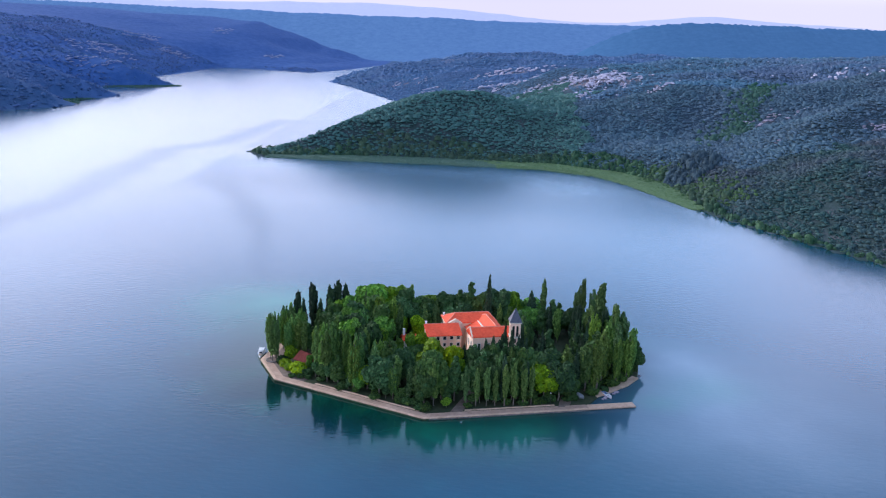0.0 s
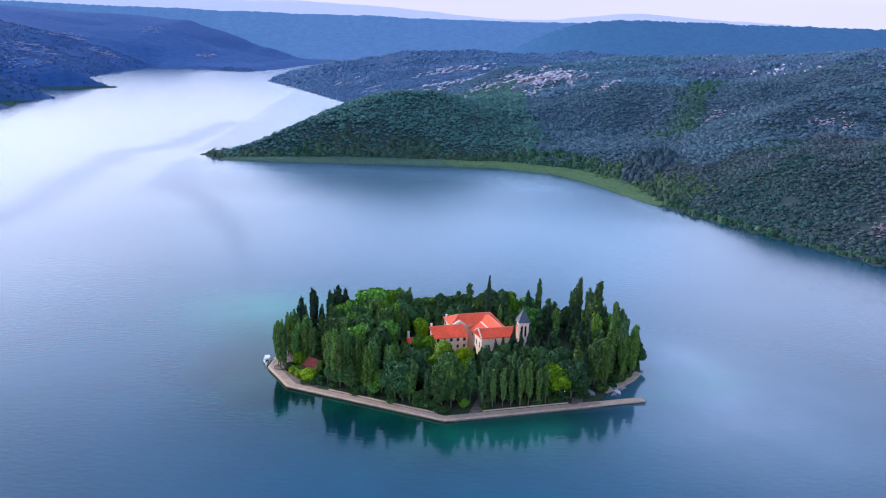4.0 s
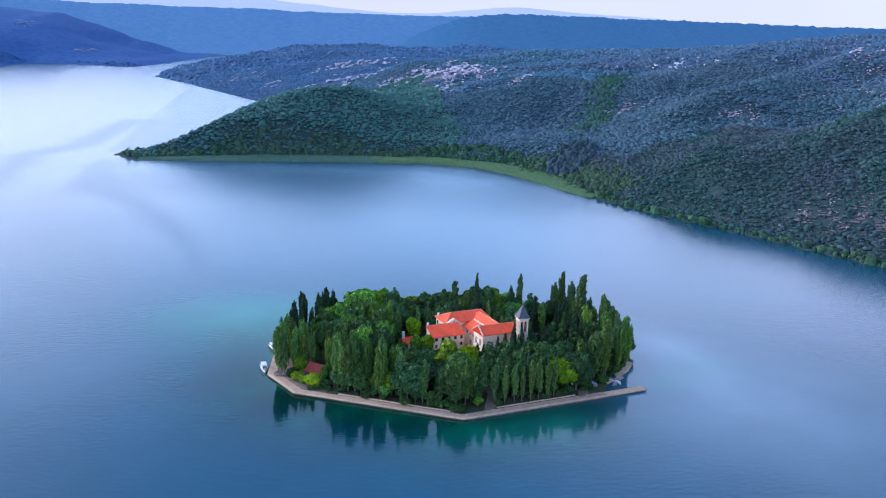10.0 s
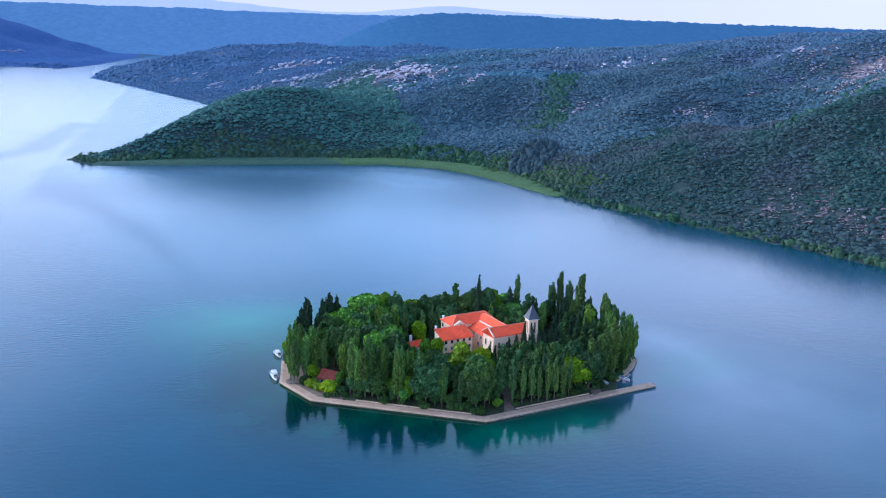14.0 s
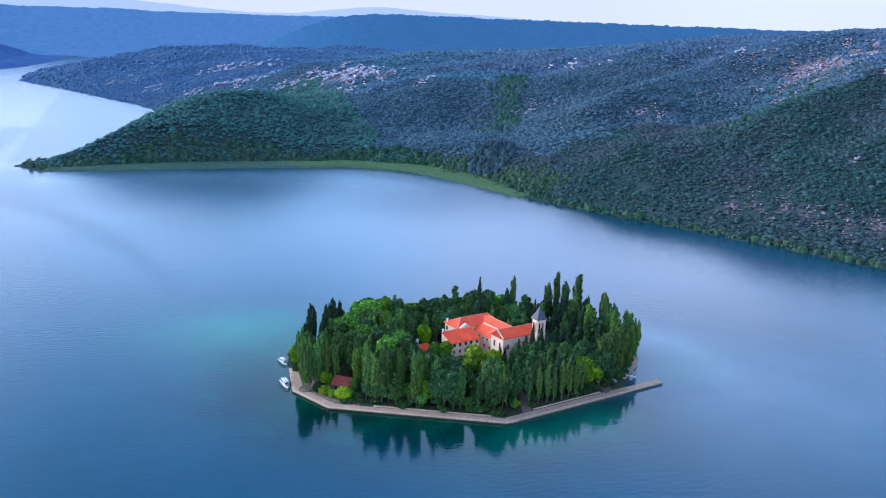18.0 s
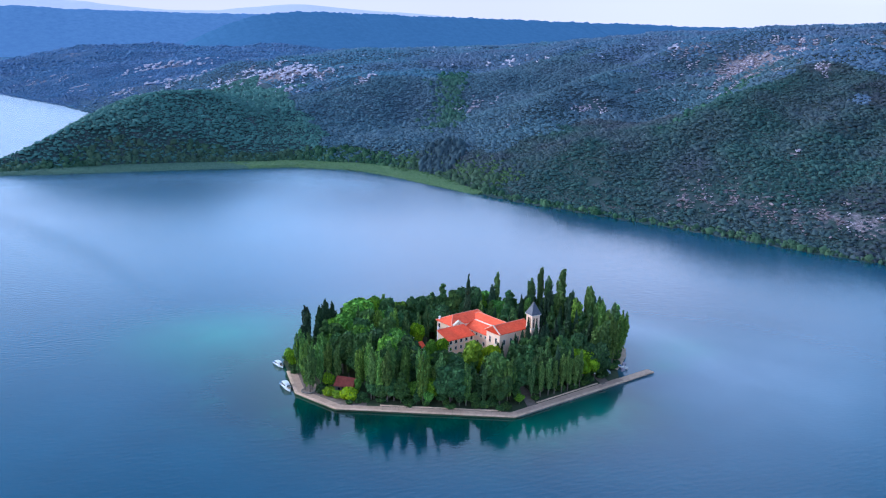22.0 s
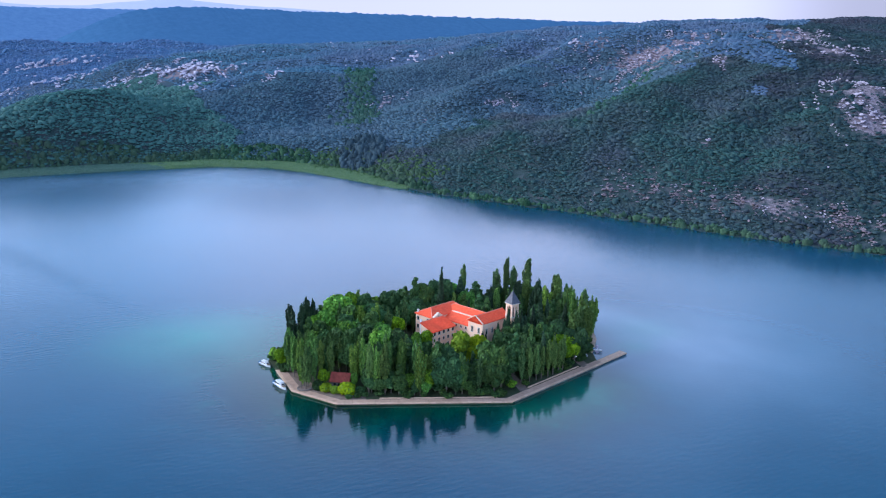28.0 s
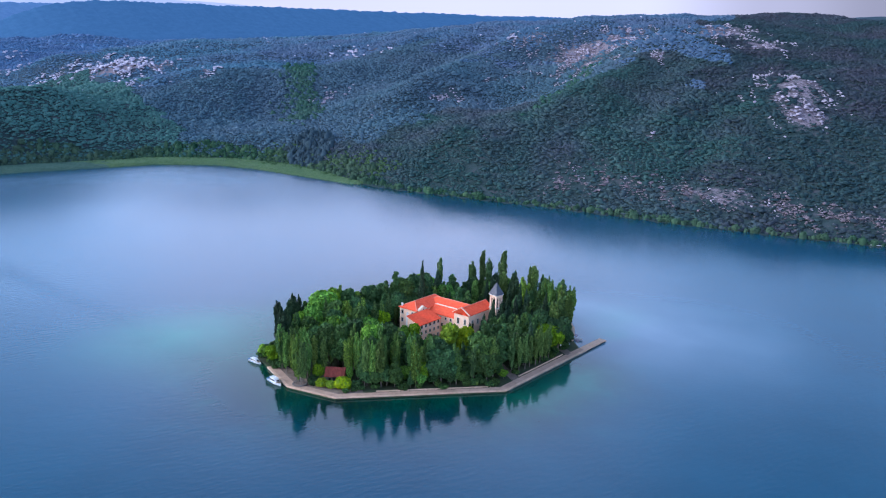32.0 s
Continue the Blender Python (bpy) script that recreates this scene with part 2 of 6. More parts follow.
BARK = plain("bark", (0.09, 0.075, 0.06), (0.20, 0.17, 0.14), 3.0, 0.9, 0.05)


def ground_material():
    m, nt, b = material("hill_ground", 0.95, 0, 0.04)
    at = nt.nodes.new("ShaderNodeAttribute")
    at.attribute_name = "stone"
    soil, f = noise_ramp(nt, [(0.3, (0.026, 0.050, 0.044)), (0.58, (0.050, 0.072, 0.074)), (0.80, (0.115, 0.098, 0.106))], 0.11, 7)
    rock, f2 = noise_ramp(nt, [(0.38, (0.100, 0.084, 0.094)), (0.52, (0.210, 0.176, 0.192)), (0.68, (0.40, 0.345, 0.385))], 0.42, 9, 0.72)
    nz = nt.nodes.new("ShaderNodeTexNoise")
    nz.inputs["Scale"].default_value = 0.085
    nz.inputs["Detail"].default_value = 8
    nz.inputs["Roughness"].default_value = 0.7
    co = nt.nodes.new("ShaderNodeTexCoord")
    nt.links.new(co.outputs["Object"], nz.inputs["Vector"])
    add = nt.nodes.new("ShaderNodeMath")
    add.operation = "ADD"
    nt.links.new(at.outputs["Fac"], add.inputs[0])
    nt.links.new(nz.outputs["Fac"], add.inputs[1])
    # three masks put blue distance haze into the soil colour
    hill_haze_at = nt.nodes.new("ShaderNodeAttribute")
    hill_haze_at.attribute_name = "hill_haze"
    hill_haze, f3 = noise_ramp(nt, [(0.35, (0.044, 0.090, 0.165)), (0.65, (0.066, 0.116, 0.205))], 0.05, 8)
    soil = mixed(nt, soil, hill_haze, hill_haze_at.outputs["Fac"])
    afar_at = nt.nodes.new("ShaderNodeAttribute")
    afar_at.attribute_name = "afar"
    blue_haze, f4 = noise_ramp(nt, [(0.35, (0.034, 0.088, 0.235)), (0.65, (0.058, 0.120, 0.290))], 0.06, 8)
    soil = mixed(nt, soil, blue_haze, afar_at.outputs["Fac"])
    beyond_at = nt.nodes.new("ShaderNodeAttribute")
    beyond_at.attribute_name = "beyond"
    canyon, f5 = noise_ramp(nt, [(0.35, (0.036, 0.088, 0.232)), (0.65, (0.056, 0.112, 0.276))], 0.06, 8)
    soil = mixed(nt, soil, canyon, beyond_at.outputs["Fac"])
    fac = ranged(nt, add.outputs[0], 0.80, 0.96)
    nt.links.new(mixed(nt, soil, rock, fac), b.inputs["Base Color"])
    bumped(nt, b, f2, 0.8, 0.6)
    return m


def water_material():
    m, nt, b = material("lake_water", 0.05, 0, 0.5)
    b.inputs["IOR"].default_value = 1.33
    co = nt.nodes.new("ShaderNodeTexCoord")
    at = nt.nodes.new("ShaderNodeAttribute")
    at.attribute_name = "shallow_mirror"
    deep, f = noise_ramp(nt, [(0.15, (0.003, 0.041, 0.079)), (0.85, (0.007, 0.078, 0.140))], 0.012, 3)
    # darker than the deep: trees' reflection painted in with the green bed
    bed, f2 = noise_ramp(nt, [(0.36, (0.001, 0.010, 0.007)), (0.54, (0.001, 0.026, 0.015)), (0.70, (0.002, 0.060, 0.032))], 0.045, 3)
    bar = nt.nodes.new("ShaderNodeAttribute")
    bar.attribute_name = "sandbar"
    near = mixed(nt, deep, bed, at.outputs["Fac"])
    # body colour lifted in patches to imitate reflected sky
    bank_sheen = nt.nodes.new("ShaderNodeAttribute")
    bank_sheen.attribute_name = "bank_sheen"
    near = mixed(nt, near, (0.130, 0.205, 0.275), bank_sheen.outputs["Fac"])
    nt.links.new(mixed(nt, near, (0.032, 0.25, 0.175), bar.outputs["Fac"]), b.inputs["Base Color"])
    # wind ripples
    wv = nt.nodes.new("ShaderNodeMapping")
    wv.inputs["Scale"].default_value = (0.42, 1.0, 1.0)
    wv.inputs["Rotation"].default_value = (0, 0, radians(25))
    nt.links.new(co.outputs["Object"], wv.inputs["Vector"])
    rip = nt.nodes.new("ShaderNodeTexNoise")
    rip.inputs["Scale"].default_value = 0.62
    rip.inputs["Detail"].default_value = 3
    nt.links.new(wv.outputs["Vector"], rip.inputs["Vector"])
    bp = nt.nodes.new("ShaderNodeBump")
    bp.inputs["Distance"].default_value = 0.17
    nt.links.new(rip.outputs["Fac"], bp.inputs["Height"])
    nt.links.new(bp.outputs["Normal"], b.inputs["Normal"])
    # boats leave bands of ruffled water
    ruffle = nt.nodes.new("ShaderNodeAttribute")
    ruffle.attribute_name = "wake"
    ro = nt.nodes.new("ShaderNodeMath")
    ro.operation = "MULTIPLY_ADD"
    nt.links.new(ruffle.outputs["Fac"], ro.inputs[0])
    ro.inputs[1].default_value = 0.34
    ro.inputs[2].default_value = 0.07
    # the lee of the island is calm
    nt.links.new(ranged(nt, ruffle.outputs["Fac"], 0.0, 0.5, 0.20, 0.62), bp.inputs["Strength"])
    nt.links.new(ro.outputs[0], b.inputs["Roughness"])
    return m


GROUND = ground_material()
WATER = water_material()
REED = leafy("reed", (0.066, 0.128, 0.048), (0.084, 0.152, 0.054), (0.104, 0.172, 0.066), False)
WESTREED = leafy("pale_reed", (0.050, 0.104, 0.070), (0.060, 0.120, 0.080), (0.074, 0.134, 0.092), False)
STONE = plain("quay_stone", (0.50, 0.33, 0.215), (0.70, 0.485, 0.335), 0.8, 0.9, 0.03)
WALLSTONE = plain("wet_stone", (0.10, 0.095, 0.085), (0.24, 0.22, 0.19), 0.9, 0.8, 0.05)
SOIL = plain("island_soil", (0.022, 0.042, 0.014), (0.060, 0.070, 0.030), 0.35, 0.95, 0.05)
RENDER_WALL = plain("wall_plaster", (0.84, 0.57, 0.40), (0.93, 0.68, 0.50), 0.5, 0.9, 0.01)
TILE = plain("roof_tile", (0.78, 0.080, 0.027), (0.93, 0.130, 0.048), 1.2, 0.8, 0.03)
SLATE = plain("slate", (0.05, 0.055, 0.075), (0.10, 0.105, 0.13), 1.5, 0.6, 0.02)
SLIM_LEAF = leafy("slim_poplar_leaf", (0.046, 0.108, 0.026), (0.093, 0.182, 0.044), (0.153, 0.258, 0.069))
BLUEPAINT = plain("blue_paint", (0.05, 0.16, 0.34), (0.07, 0.21, 0.42), 1.2, 0.5, 0.0)
DECKING = plain("deck_boards", (0.22, 0.15, 0.09), (0.34, 0.25, 0.16), 2.0, 0.7, 0.01)
TARP = plain("tarpaulin", (0.20, 0.21, 0.22), (0.32, 0.33, 0.34), 0.9, 0.6, 0.04)
PAVING = plain("paving", (0.38, 0.245, 0.165), (0.52, 0.35, 0.25), 0.7, 0.9, 0.02)
PATH_SOIL = plain("path_soil", (0.13, 0.095, 0.070), (0.24, 0.18, 0.14), 0.6, 0.95, 0.03)
ROCK = plain("limestone", (0.29, 0.255, 0.30), (0.50, 0.445, 0.505), 0.35, 0.9, 0.2)
# paler, more lilac copy of the limestone: distance haze in its colour
HAZEROCK = plain("hazed_limestone", (0.38, 0.355, 0.425), (0.62, 0.58, 0.67), 0.3, 0.9, 0.2)
# bluest copy of the limestone, tinted for the haze across the river
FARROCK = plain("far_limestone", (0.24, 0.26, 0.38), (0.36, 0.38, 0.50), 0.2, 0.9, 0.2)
TRIM = plain("dressed_stone", (0.58, 0.54, 0.48), (0.74, 0.70, 0.63), 0.9, 0.85, 0.01)
CREAM = plain("cream_plaster", (0.66, 0.56, 0.42), (0.78, 0.68, 0.54), 0.6, 0.9, 0.01)
CAP = plain("ridge_mortar", (0.72, 0.20, 0.12), (0.82, 0.32, 0.22), 1.1, 0.85, 0.02)
WHITE = plain("white_paint", (0.70, 0.70, 0.70), (0.84, 0.84, 0.83), 0.8, 0.6, 0.005)
RUSTTILE = plain("rust_red_tile", (0.22, 0.045, 0.030), (0.35, 0.077, 0.050), 1.1, 0.85, 0.03)
SCREE = plain("reddish_scree", (0.135, 0.104, 0.112), (0.28, 0.228, 0.246), 0.5, 0.95, 0.1)
IRON = plain("dark_iron", (0.03, 0.03, 0.032), (0.06, 0.06, 0.06), 4.0, 0.55, 0.0, 0.6)
PANE = plain("window_glass", (0.015, 0.018, 0.024), (0.03, 0.034, 0.04), 2.0, 0.12, 0.0, 0.0, 0.6)


# ---- mesh helpers ----
def part(name, bm, mat, parent=None, label=""):
    me = bpy.data.meshes.new(name)
    bm.to_mesh(me)
    bm.free()
    me.materials.append(mat)
    ob = new(name, me)
    if parent is not None:
        ob.parent = parent
    if label:
        tagged(ob, label)
    return ob


def from_arrays(name, verts, faces, mat, parent=None, smooth=False):
    me = bpy.data.meshes.new(name)
    verts, faces = np.asarray(verts, np.float32), np.asarray(faces, np.int32)
    n, k = faces.shape
    me.vertices.add(len(verts))
    me.vertices.foreach_set("co", verts.ravel())
    me.loops.add(n * k)
    me.loops.foreach_set("vertex_index", faces.ravel())
    me.polygons.add(n)
    me.polygons.foreach_set("loop_start", np.arange(0, n * k, k, dtype=np.int32))
    me.polygons.foreach_set("loop_total", np.full(n, k, dtype=np.int32))
    me.polygons.foreach_set("use_smooth", np.full(n, smooth))
    me.update(calc_edges=True)
    me.validate()
    me.materials.append(mat)
    ob = new(name, me)
    if parent is not None:
        ob.parent = parent
    return ob


def lattice(x, y, seed):
    """Repeatable pseudo-random value for whole-number points."""
    n = (x.astype(np.int64) * 374761393 + y.astype(np.int64) * 668265263 + seed * 974711) & 0x7FFFFFFF
    n = ((n ^ (n >> 13)) * 1274126177) & 0x7FFFFFFF
    return ((n ^ (n >> 16)) & 0xFFFF) / 65535.0


def field(x, y, size, seed=0, octaves=3):
    """Smooth value noise in 0..1 over the plan, with features of that size."""
    out, amp, total = 0.0, 1.0, 0.0
    for o in range(octaves):
        u, v = x / size, y / size
        i, j = np.floor(u), np.floor(v)
        a, b = u - i, v - j
        a, b = a * a * (3 - 2 * a), b * b * (3 - 2 * b)
        g = lambda p, q: lattice(i + p, j + q, seed + o * 17)
        out = out + amp * ((g(0, 0) * (1 - a) + g(1, 0) * a) * (1 - b) + (g(0, 1) * (1 - a) + g(1, 1) * a) * b)
        total += amp
        amp, size = amp * 0.5, size * 0.5
    return out / total


def shore_distance(x, y, poly):
    """Distance to a closed outline, above zero inside."""
    p = np.array(poly, float)
    best = np.full(x.shape, 1e9)
    inside = np.zeros(x.shape, bool)
    for (ax, ay), (bx, by) in zip(p, np.roll(p, -1, 0)):
        dx, dy = bx - ax, by - ay
        s = np.clip(((x - ax) * dx + (y - ay) * dy) / (dx * dx + dy * dy), 0, 1)
        best = np.minimum(best, np.hypot(x - ax - s * dx, y - ay - s * dy))
        cross = ((ay > y) != (by > y)) & (x < dx * (y - ay) / (dy if dy else 1e-9) + ax)
        inside ^= cross
    return np.where(inside, best, -best)


def hump(x, y, cx, cy, rx, ry, turn=0.0):
    c, s = math.cos(radians(turn)), math.sin(radians(turn))
    u, v = (x - cx) * c + (y - cy) * s, -(x - cx) * s + (y - cy) * c
    return np.exp(-(u / rx) ** 2 - (v / ry) ** 2)


# ---- land ----
def trail(x, y, points, width):
    """How near the plan comes to a bent line."""
    best = np.full(x.shape, 1e9)
    for (ax, ay), (bx, by) in zip(points, points[1:]):
        dx, dy = bx - ax, by - ay
        s = np.clip(((x - ax) * dx + (y - ay) * dy) / (dx * dx + dy * dy), 0, 1)
        best = np.minimum(best, np.hypot(x - ax - s * dx, y - ay - s * dy))
    wob = 0.6 + 0.9 * field(x, y, 35, 12, 2)
    return np.exp(-(best / (width * wob)) ** 2)


EAST = [(560, -900), (520, -500), (430, -150), (385, -30), (345, 45), (317, 92), (283, 154), (250, 229), (220, 286), (187, 352),
        (172, 390), (158, 432), (140, 488), (118, 525), (75, 551), (29, 553), (-32, 556), (-110, 555), (-183, 559), (-209, 591),
        (-171, 640), (-109, 741), (-50, 880), (-62, 1050), (-98, 1185), (-170, 1368), (-233, 1535), (-301, 1680), (-311, 1905),
        (-262, 2080), (-200, 2400), (100, 3400), (3600, 3400), (3600, -900)]
WEST = [(-900, -900), (-760, -300), (-690, 300), (-578, 854), (-538, 922), (-526, 964), (-556, 1039), (-530, 1141), (-586, 1212),
        (-660, 1290), (-557, 1316), (-519, 1387), (-648, 1602), (-640, 1946), (-625, 2075), (-441, 2024), (-390, 1995), (-325, 2229),
        (-290, 2480), (-100, 3400), (-3600, 3400), (-3600, -900)]


def reed_width(x, y):
    """Breadth of the flat marsh along the shore."""
    bay = np.clip((y - 368) / 125, 0, 1) * np.clip((x + 195) / 110, 0.12, 1) * (x < 330) * (y < 800)
    far_spit = 45 * hump(x, y, -560, 1030, 60, 35) + 60 * hump(x, y, -560, 1350, 80, 40)
    return 3 + 33 * bay + far_spit


def land(x, y):
    """Height of the ground over the lake, from the shores inland."""
    e = shore_distance(x, y, EAST)
    w = shore_distance(x, y, WEST)
    d = np.maximum(e, w)
    far = np.clip((y - 800) / 600, 0, 1)
    top = 152 - 90 * far
    up = top * (1 - np.exp(-(np.maximum(e, 0) / (370 - 190 * far)) ** 1.2))
    gully = 1 - 0.45 * hump(x, y, 200, 630, 130, 60, 25) - 0.30 * hump(x, y, 440, 660, 130, 60, 20) - 0.28 * hump(x, y, 90, 740, 120, 70, -30)
    gully = gully - 0.10 * hump(x, y, 430, 480, 120, 60, 40)
    up = up * gully + 30 * hump(x, y, -35, 690, 120, 75, 40) * (e > 0) * np.clip(e / 60, 0, 1)
    up = up + 8 * hump(x, y, 700, 560, 260, 160, 60) * (e > 0) - 17 * hump(x, y, 470, 930, 210, 120, 10) * (e > 0)
    up = up + (6 * hump(x, y, 1230, 520, 220, 200) - 9 * hump(x, y, 745, 700, 120, 130)) * (e > 0)
    up = up - (10 * hump(x, y, 235, 830, 110, 70) + 14 * hump(x, y, 380, 800, 70, 60) + 9 * hump(x, y, 270, 640, 90, 60) + 14 * hump(x, y, 540, 575, 60, 40)) * (e > 0)
    up = up + (6 * hump(x, y, 606, 400, 70, 60) + 14 * hump(x, y, 142, 1091, 90, 70)) * (e > 0)
    # a spur runs down to the shore, with a side valley behind it
    spur = 9 * trail(x, y, [(580, 430), (500, 405), (424, 376), (340, 372), (280, 365)], 40) - 10 * trail(x, y, [(560, 545), (420, 492), (330, 490), (250, 500)], 45)
    up = up + spur * np.clip(e / 80, 0, 1)
    up = up * (1 - 0.5 * np.clip((y - 2200) / 500, 0, 1))
    wup = 165 * (1 - np.exp(-np.maximum(w, 0) / 430)) * (1 - 0.55 * np.clip((y - 1900) / 200, 0, 1) * np.clip((x + 720) / 220, 0, 1))
    wup = wup * (1 - 0.78 * np.clip((y - 2400) / 200, 0, 1) * np.clip((x + 470) / 100, 0, 1))
    z = np.where(e > 0, up, np.where(w > 0, wup, 0.0))
    rough = (field(x, y, 160, 3, 4) - 0.5) * 26 + (field(x, y, 34, 9, 3) - 0.5) * 7
    runnel = (field(0.87 * y - 0.50 * x, 0.22 * (0.87 * x + 0.50 * y), 62, 27, 2) - 0.5) * 24 * (e > 0) * np.clip((900 - y) / 300, 0, 1) * np.clip((600 - x) / 160, 0, 1)
    z = z + (rough + runnel) * np.clip(d / 120, 0, 1)
    rise = np.clip((d - 0.9 * reed_width(x, y)) / 30, 0, 1)
    z = np.where(d > 0, z * rise * rise * (3 - 2 * rise) + 0.25, np.maximum(d * 0.3, -14))
    return z, d, e


def spaced(stops):
    out = []
    for a, b, step in stops:
        out += list(np.arange(a, b, step))
    return np.array(out + [stops[-1][1]], float)


def grid_faces(nx, ny):
    i = np.arange((nx - 1) * (ny - 1))
    a = (i // (nx - 1)) * nx + i % (nx - 1)
    return np.stack([a, a + 1, a + 1 + nx, a + nx], 1)


gx = spaced([(-3600, -900, 150), (-900, -210, 15), (-210, 900, 8), (900, 1500, 25), (1500, 3600, 150)])
gy = spaced([(-900, -100, 60), (-100, 900, 8), (900, 1500, 14), (1500, 2500, 30), (2500, 3400, 100)])
X, Y = np.meshgrid(gx, gy)
Z, D, E = land(X.ravel(), Y.ravel())
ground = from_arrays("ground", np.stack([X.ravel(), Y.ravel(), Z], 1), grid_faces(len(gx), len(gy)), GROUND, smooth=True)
tagged(ground, "scrub covered limestone hills sloping down to the lake", "ground", kind="structure")


SCREE_RUN = [(283, 266), (312, 214), (332, 175), (348, 140), (358, 92), (385, 40)]


def scree_streaks(x, y):
    """Stony runs down the slope above the waterline."""
    along, up = 0.49 * x - 0.87 * y, 0.87 * x + 0.49 * y
    return trail(x, y, SCREE_RUN, 19) * np.clip((field(along + 0.4 * up, up * 0.42, 7, 83, 3) - 0.46) * 7, 0, 1)


def stone_cover(x, y, d):
    """How bare the slope is: 0 scrub, 1 open rock."""
    # back hills
    s = 0.42 * hump(x, y, 78, 1365, 60, 42, -9) + 0.30 * hump(x, y, 128, 965, 62, 60, -14) + 0.52 * hump(x, y, 167, 920, 40, 55, -17)
    s = s + 0.40 * hump(x, y, 140, 815, 14, 40, -17) + 0.40 * hump(x, y, 208, 890, 16, 32, -19) + 0.62 * hump(x, y, 220, 785, 13, 26, -21)
    s = s + 0.28 * hump(x, y, 17, 1140, 85, 55, -8) + 0.34 * hump(x, y, -118, 1417, 52, 40, 0) + 0.34 * hump(x, y, -61, 1292, 28, 30, 0)
    s = s + 0.36 * hump(x, y, -48, 1760, 45, 70, 0)
    # the plateau edge and the head of the side valley
    s = s + 0.44 * hump(x, y, 431, 792, 32, 32, -31) + 0.36 * hump(x, y, 295, 645, 25, 32, -28) + 0.44 * hump(x, y, 573, 640, 38, 42, -41)
    s = s + 0.74 * hump(x, y, 587, 523, 66, 46, -45) + 0.36 * hump(x, y, 520, 477, 52, 40, -44) + 0.40 * hump(x, y, 531, 397, 18, 22, -48)
    s = s + 0.46 * hump(x, y, 666, 552, 30, 36, -47) + 0.56 * hump(x, y, 711, 451, 36, 60, -52) + 0.50 * hump(x, y, 661, 363, 36, 42, -54)
    s = s + 0.50 * hump(x, y, 530, 235, 36, 70, -56) + 0.50 * hump(x, y, 475, 187, 18, 24, -57) + 0.30 * hump(x, y, 450, 544, 28, 24, -39)
    s = s + 0.34 * hump(x, y, 353, 524, 22, 16, -35) + 0.7 * hump(x, y, 383, 271, 5, 5) + 0.7 * hump(x, y, 250, 334, 5, 5)
    # broken ground over the shore
    s = s + 0.27 * trail(x, y, SCREE_RUN, 20) + 0.14 * hump(x, y, 330, 160, 40, 24, -49)
    # the western bank
    s = s + 0.50 * hump(x, y, -790, 1700, 60, 60, 0) + 0.45 * hump(x, y, -670, 1385, 50, 30, 0) + 0.42 * hump(x, y, -842, 2085, 40, 60, 0)
    s = s + 0.42 * hump(x, y, -728, 2000, 40, 40, 0) + 0.40 * hump(x, y, -722, 2400, 30, 50, 0) + 0.40 * hump(x, y, -536, 2229, 25, 40, 0)
    return np.clip(s, 0, 1) * (d > 12)


def ledges(x, y):
    """Slanting beds of rock: high along the ledges, low between them."""
    dip = np.where(y > 700, radians(66), radians(42))
    along, across = x * np.cos(dip) + y * np.sin(dip), y * np.cos(dip) - x * np.sin(dip)
    return field(along * 0.30, across, 6.5, 15, 3), dip


at = ground.data.attributes.new("stone", "FLOAT", "POINT")
at.data.foreach_set("value", (stone_cover(X.ravel(), Y.ravel(), D) * (E > 0)).astype(np.float32))

# masks for the painted haze: stronger the farther the ground lies
hill_haze = np.clip(np.maximum((Y.ravel() - 950) / 350, (-300 - X.ravel()) / 100), 0, 1)
hill_haze = np.maximum(hill_haze, 0.35 * np.clip((Y.ravel() - 430) / 200, 0, 1) * np.clip((X.ravel() - 80) / 80, 0, 1))
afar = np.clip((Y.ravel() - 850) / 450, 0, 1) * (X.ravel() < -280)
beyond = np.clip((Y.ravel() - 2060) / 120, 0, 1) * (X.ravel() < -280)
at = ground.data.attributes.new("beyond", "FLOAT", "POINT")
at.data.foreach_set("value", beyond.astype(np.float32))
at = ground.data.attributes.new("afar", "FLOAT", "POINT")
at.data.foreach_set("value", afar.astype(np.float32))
at = ground.data.attributes.new("hill_haze", "FLOAT", "POINT")
at.data.foreach_set("value", hill_haze.astype(np.float32))

# ---- lake ----
wx = spaced([(-3600, -600, 150), (-600, -130, 8), (-130, 150, 4), (150, 400, 8), (400, 3600, 200)])
wy = spaced([(-900, -100, 50), (-100, 180, 4), (180, 900, 8), (900, 3400, 60)])
WX, WY = np.meshgrid(wx, wy)
lake = from_arrays("water", np.stack([WX.ravel(), WY.ravel(), np.zeros(WX.size)], 1), grid_faces(len(wx), len(wy)), WATER, smooth=True)
tagged(lake, "calm blue green lake water with light wind ripples", "water", kind="structure")

ISLAND = [(-63, 45), (-54, 27), (0, 0), (53, 16), (59, 26.5), (64, 31), (70.5, 37.5), (75.5, 45), (79, 64), (75, 86), (60, 104), (30, 112), (-8, 108),
          (-34, 99), (-52, 86), (-59, 77), (-60, 65)]
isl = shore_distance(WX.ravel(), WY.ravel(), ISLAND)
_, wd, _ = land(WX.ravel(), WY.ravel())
# dark ring round the island: painted tree reflection over the green shallows
shallow_mirror = np.exp(-(np.maximum(-isl, 0) / 33.0) ** 2) * 0.97 * np.clip((68 - WX.ravel()) / 26, 0.05, 1)
shallow_mirror = shallow_mirror + 0.35 * np.exp(-np.maximum(-wd, 0) / 14.0)
at = lake.data.attributes.new("shallow_mirror", "FLOAT", "POINT")
at.data.foreach_set("value", np.clip(shallow_mirror, 0, 1).astype(np.float32))


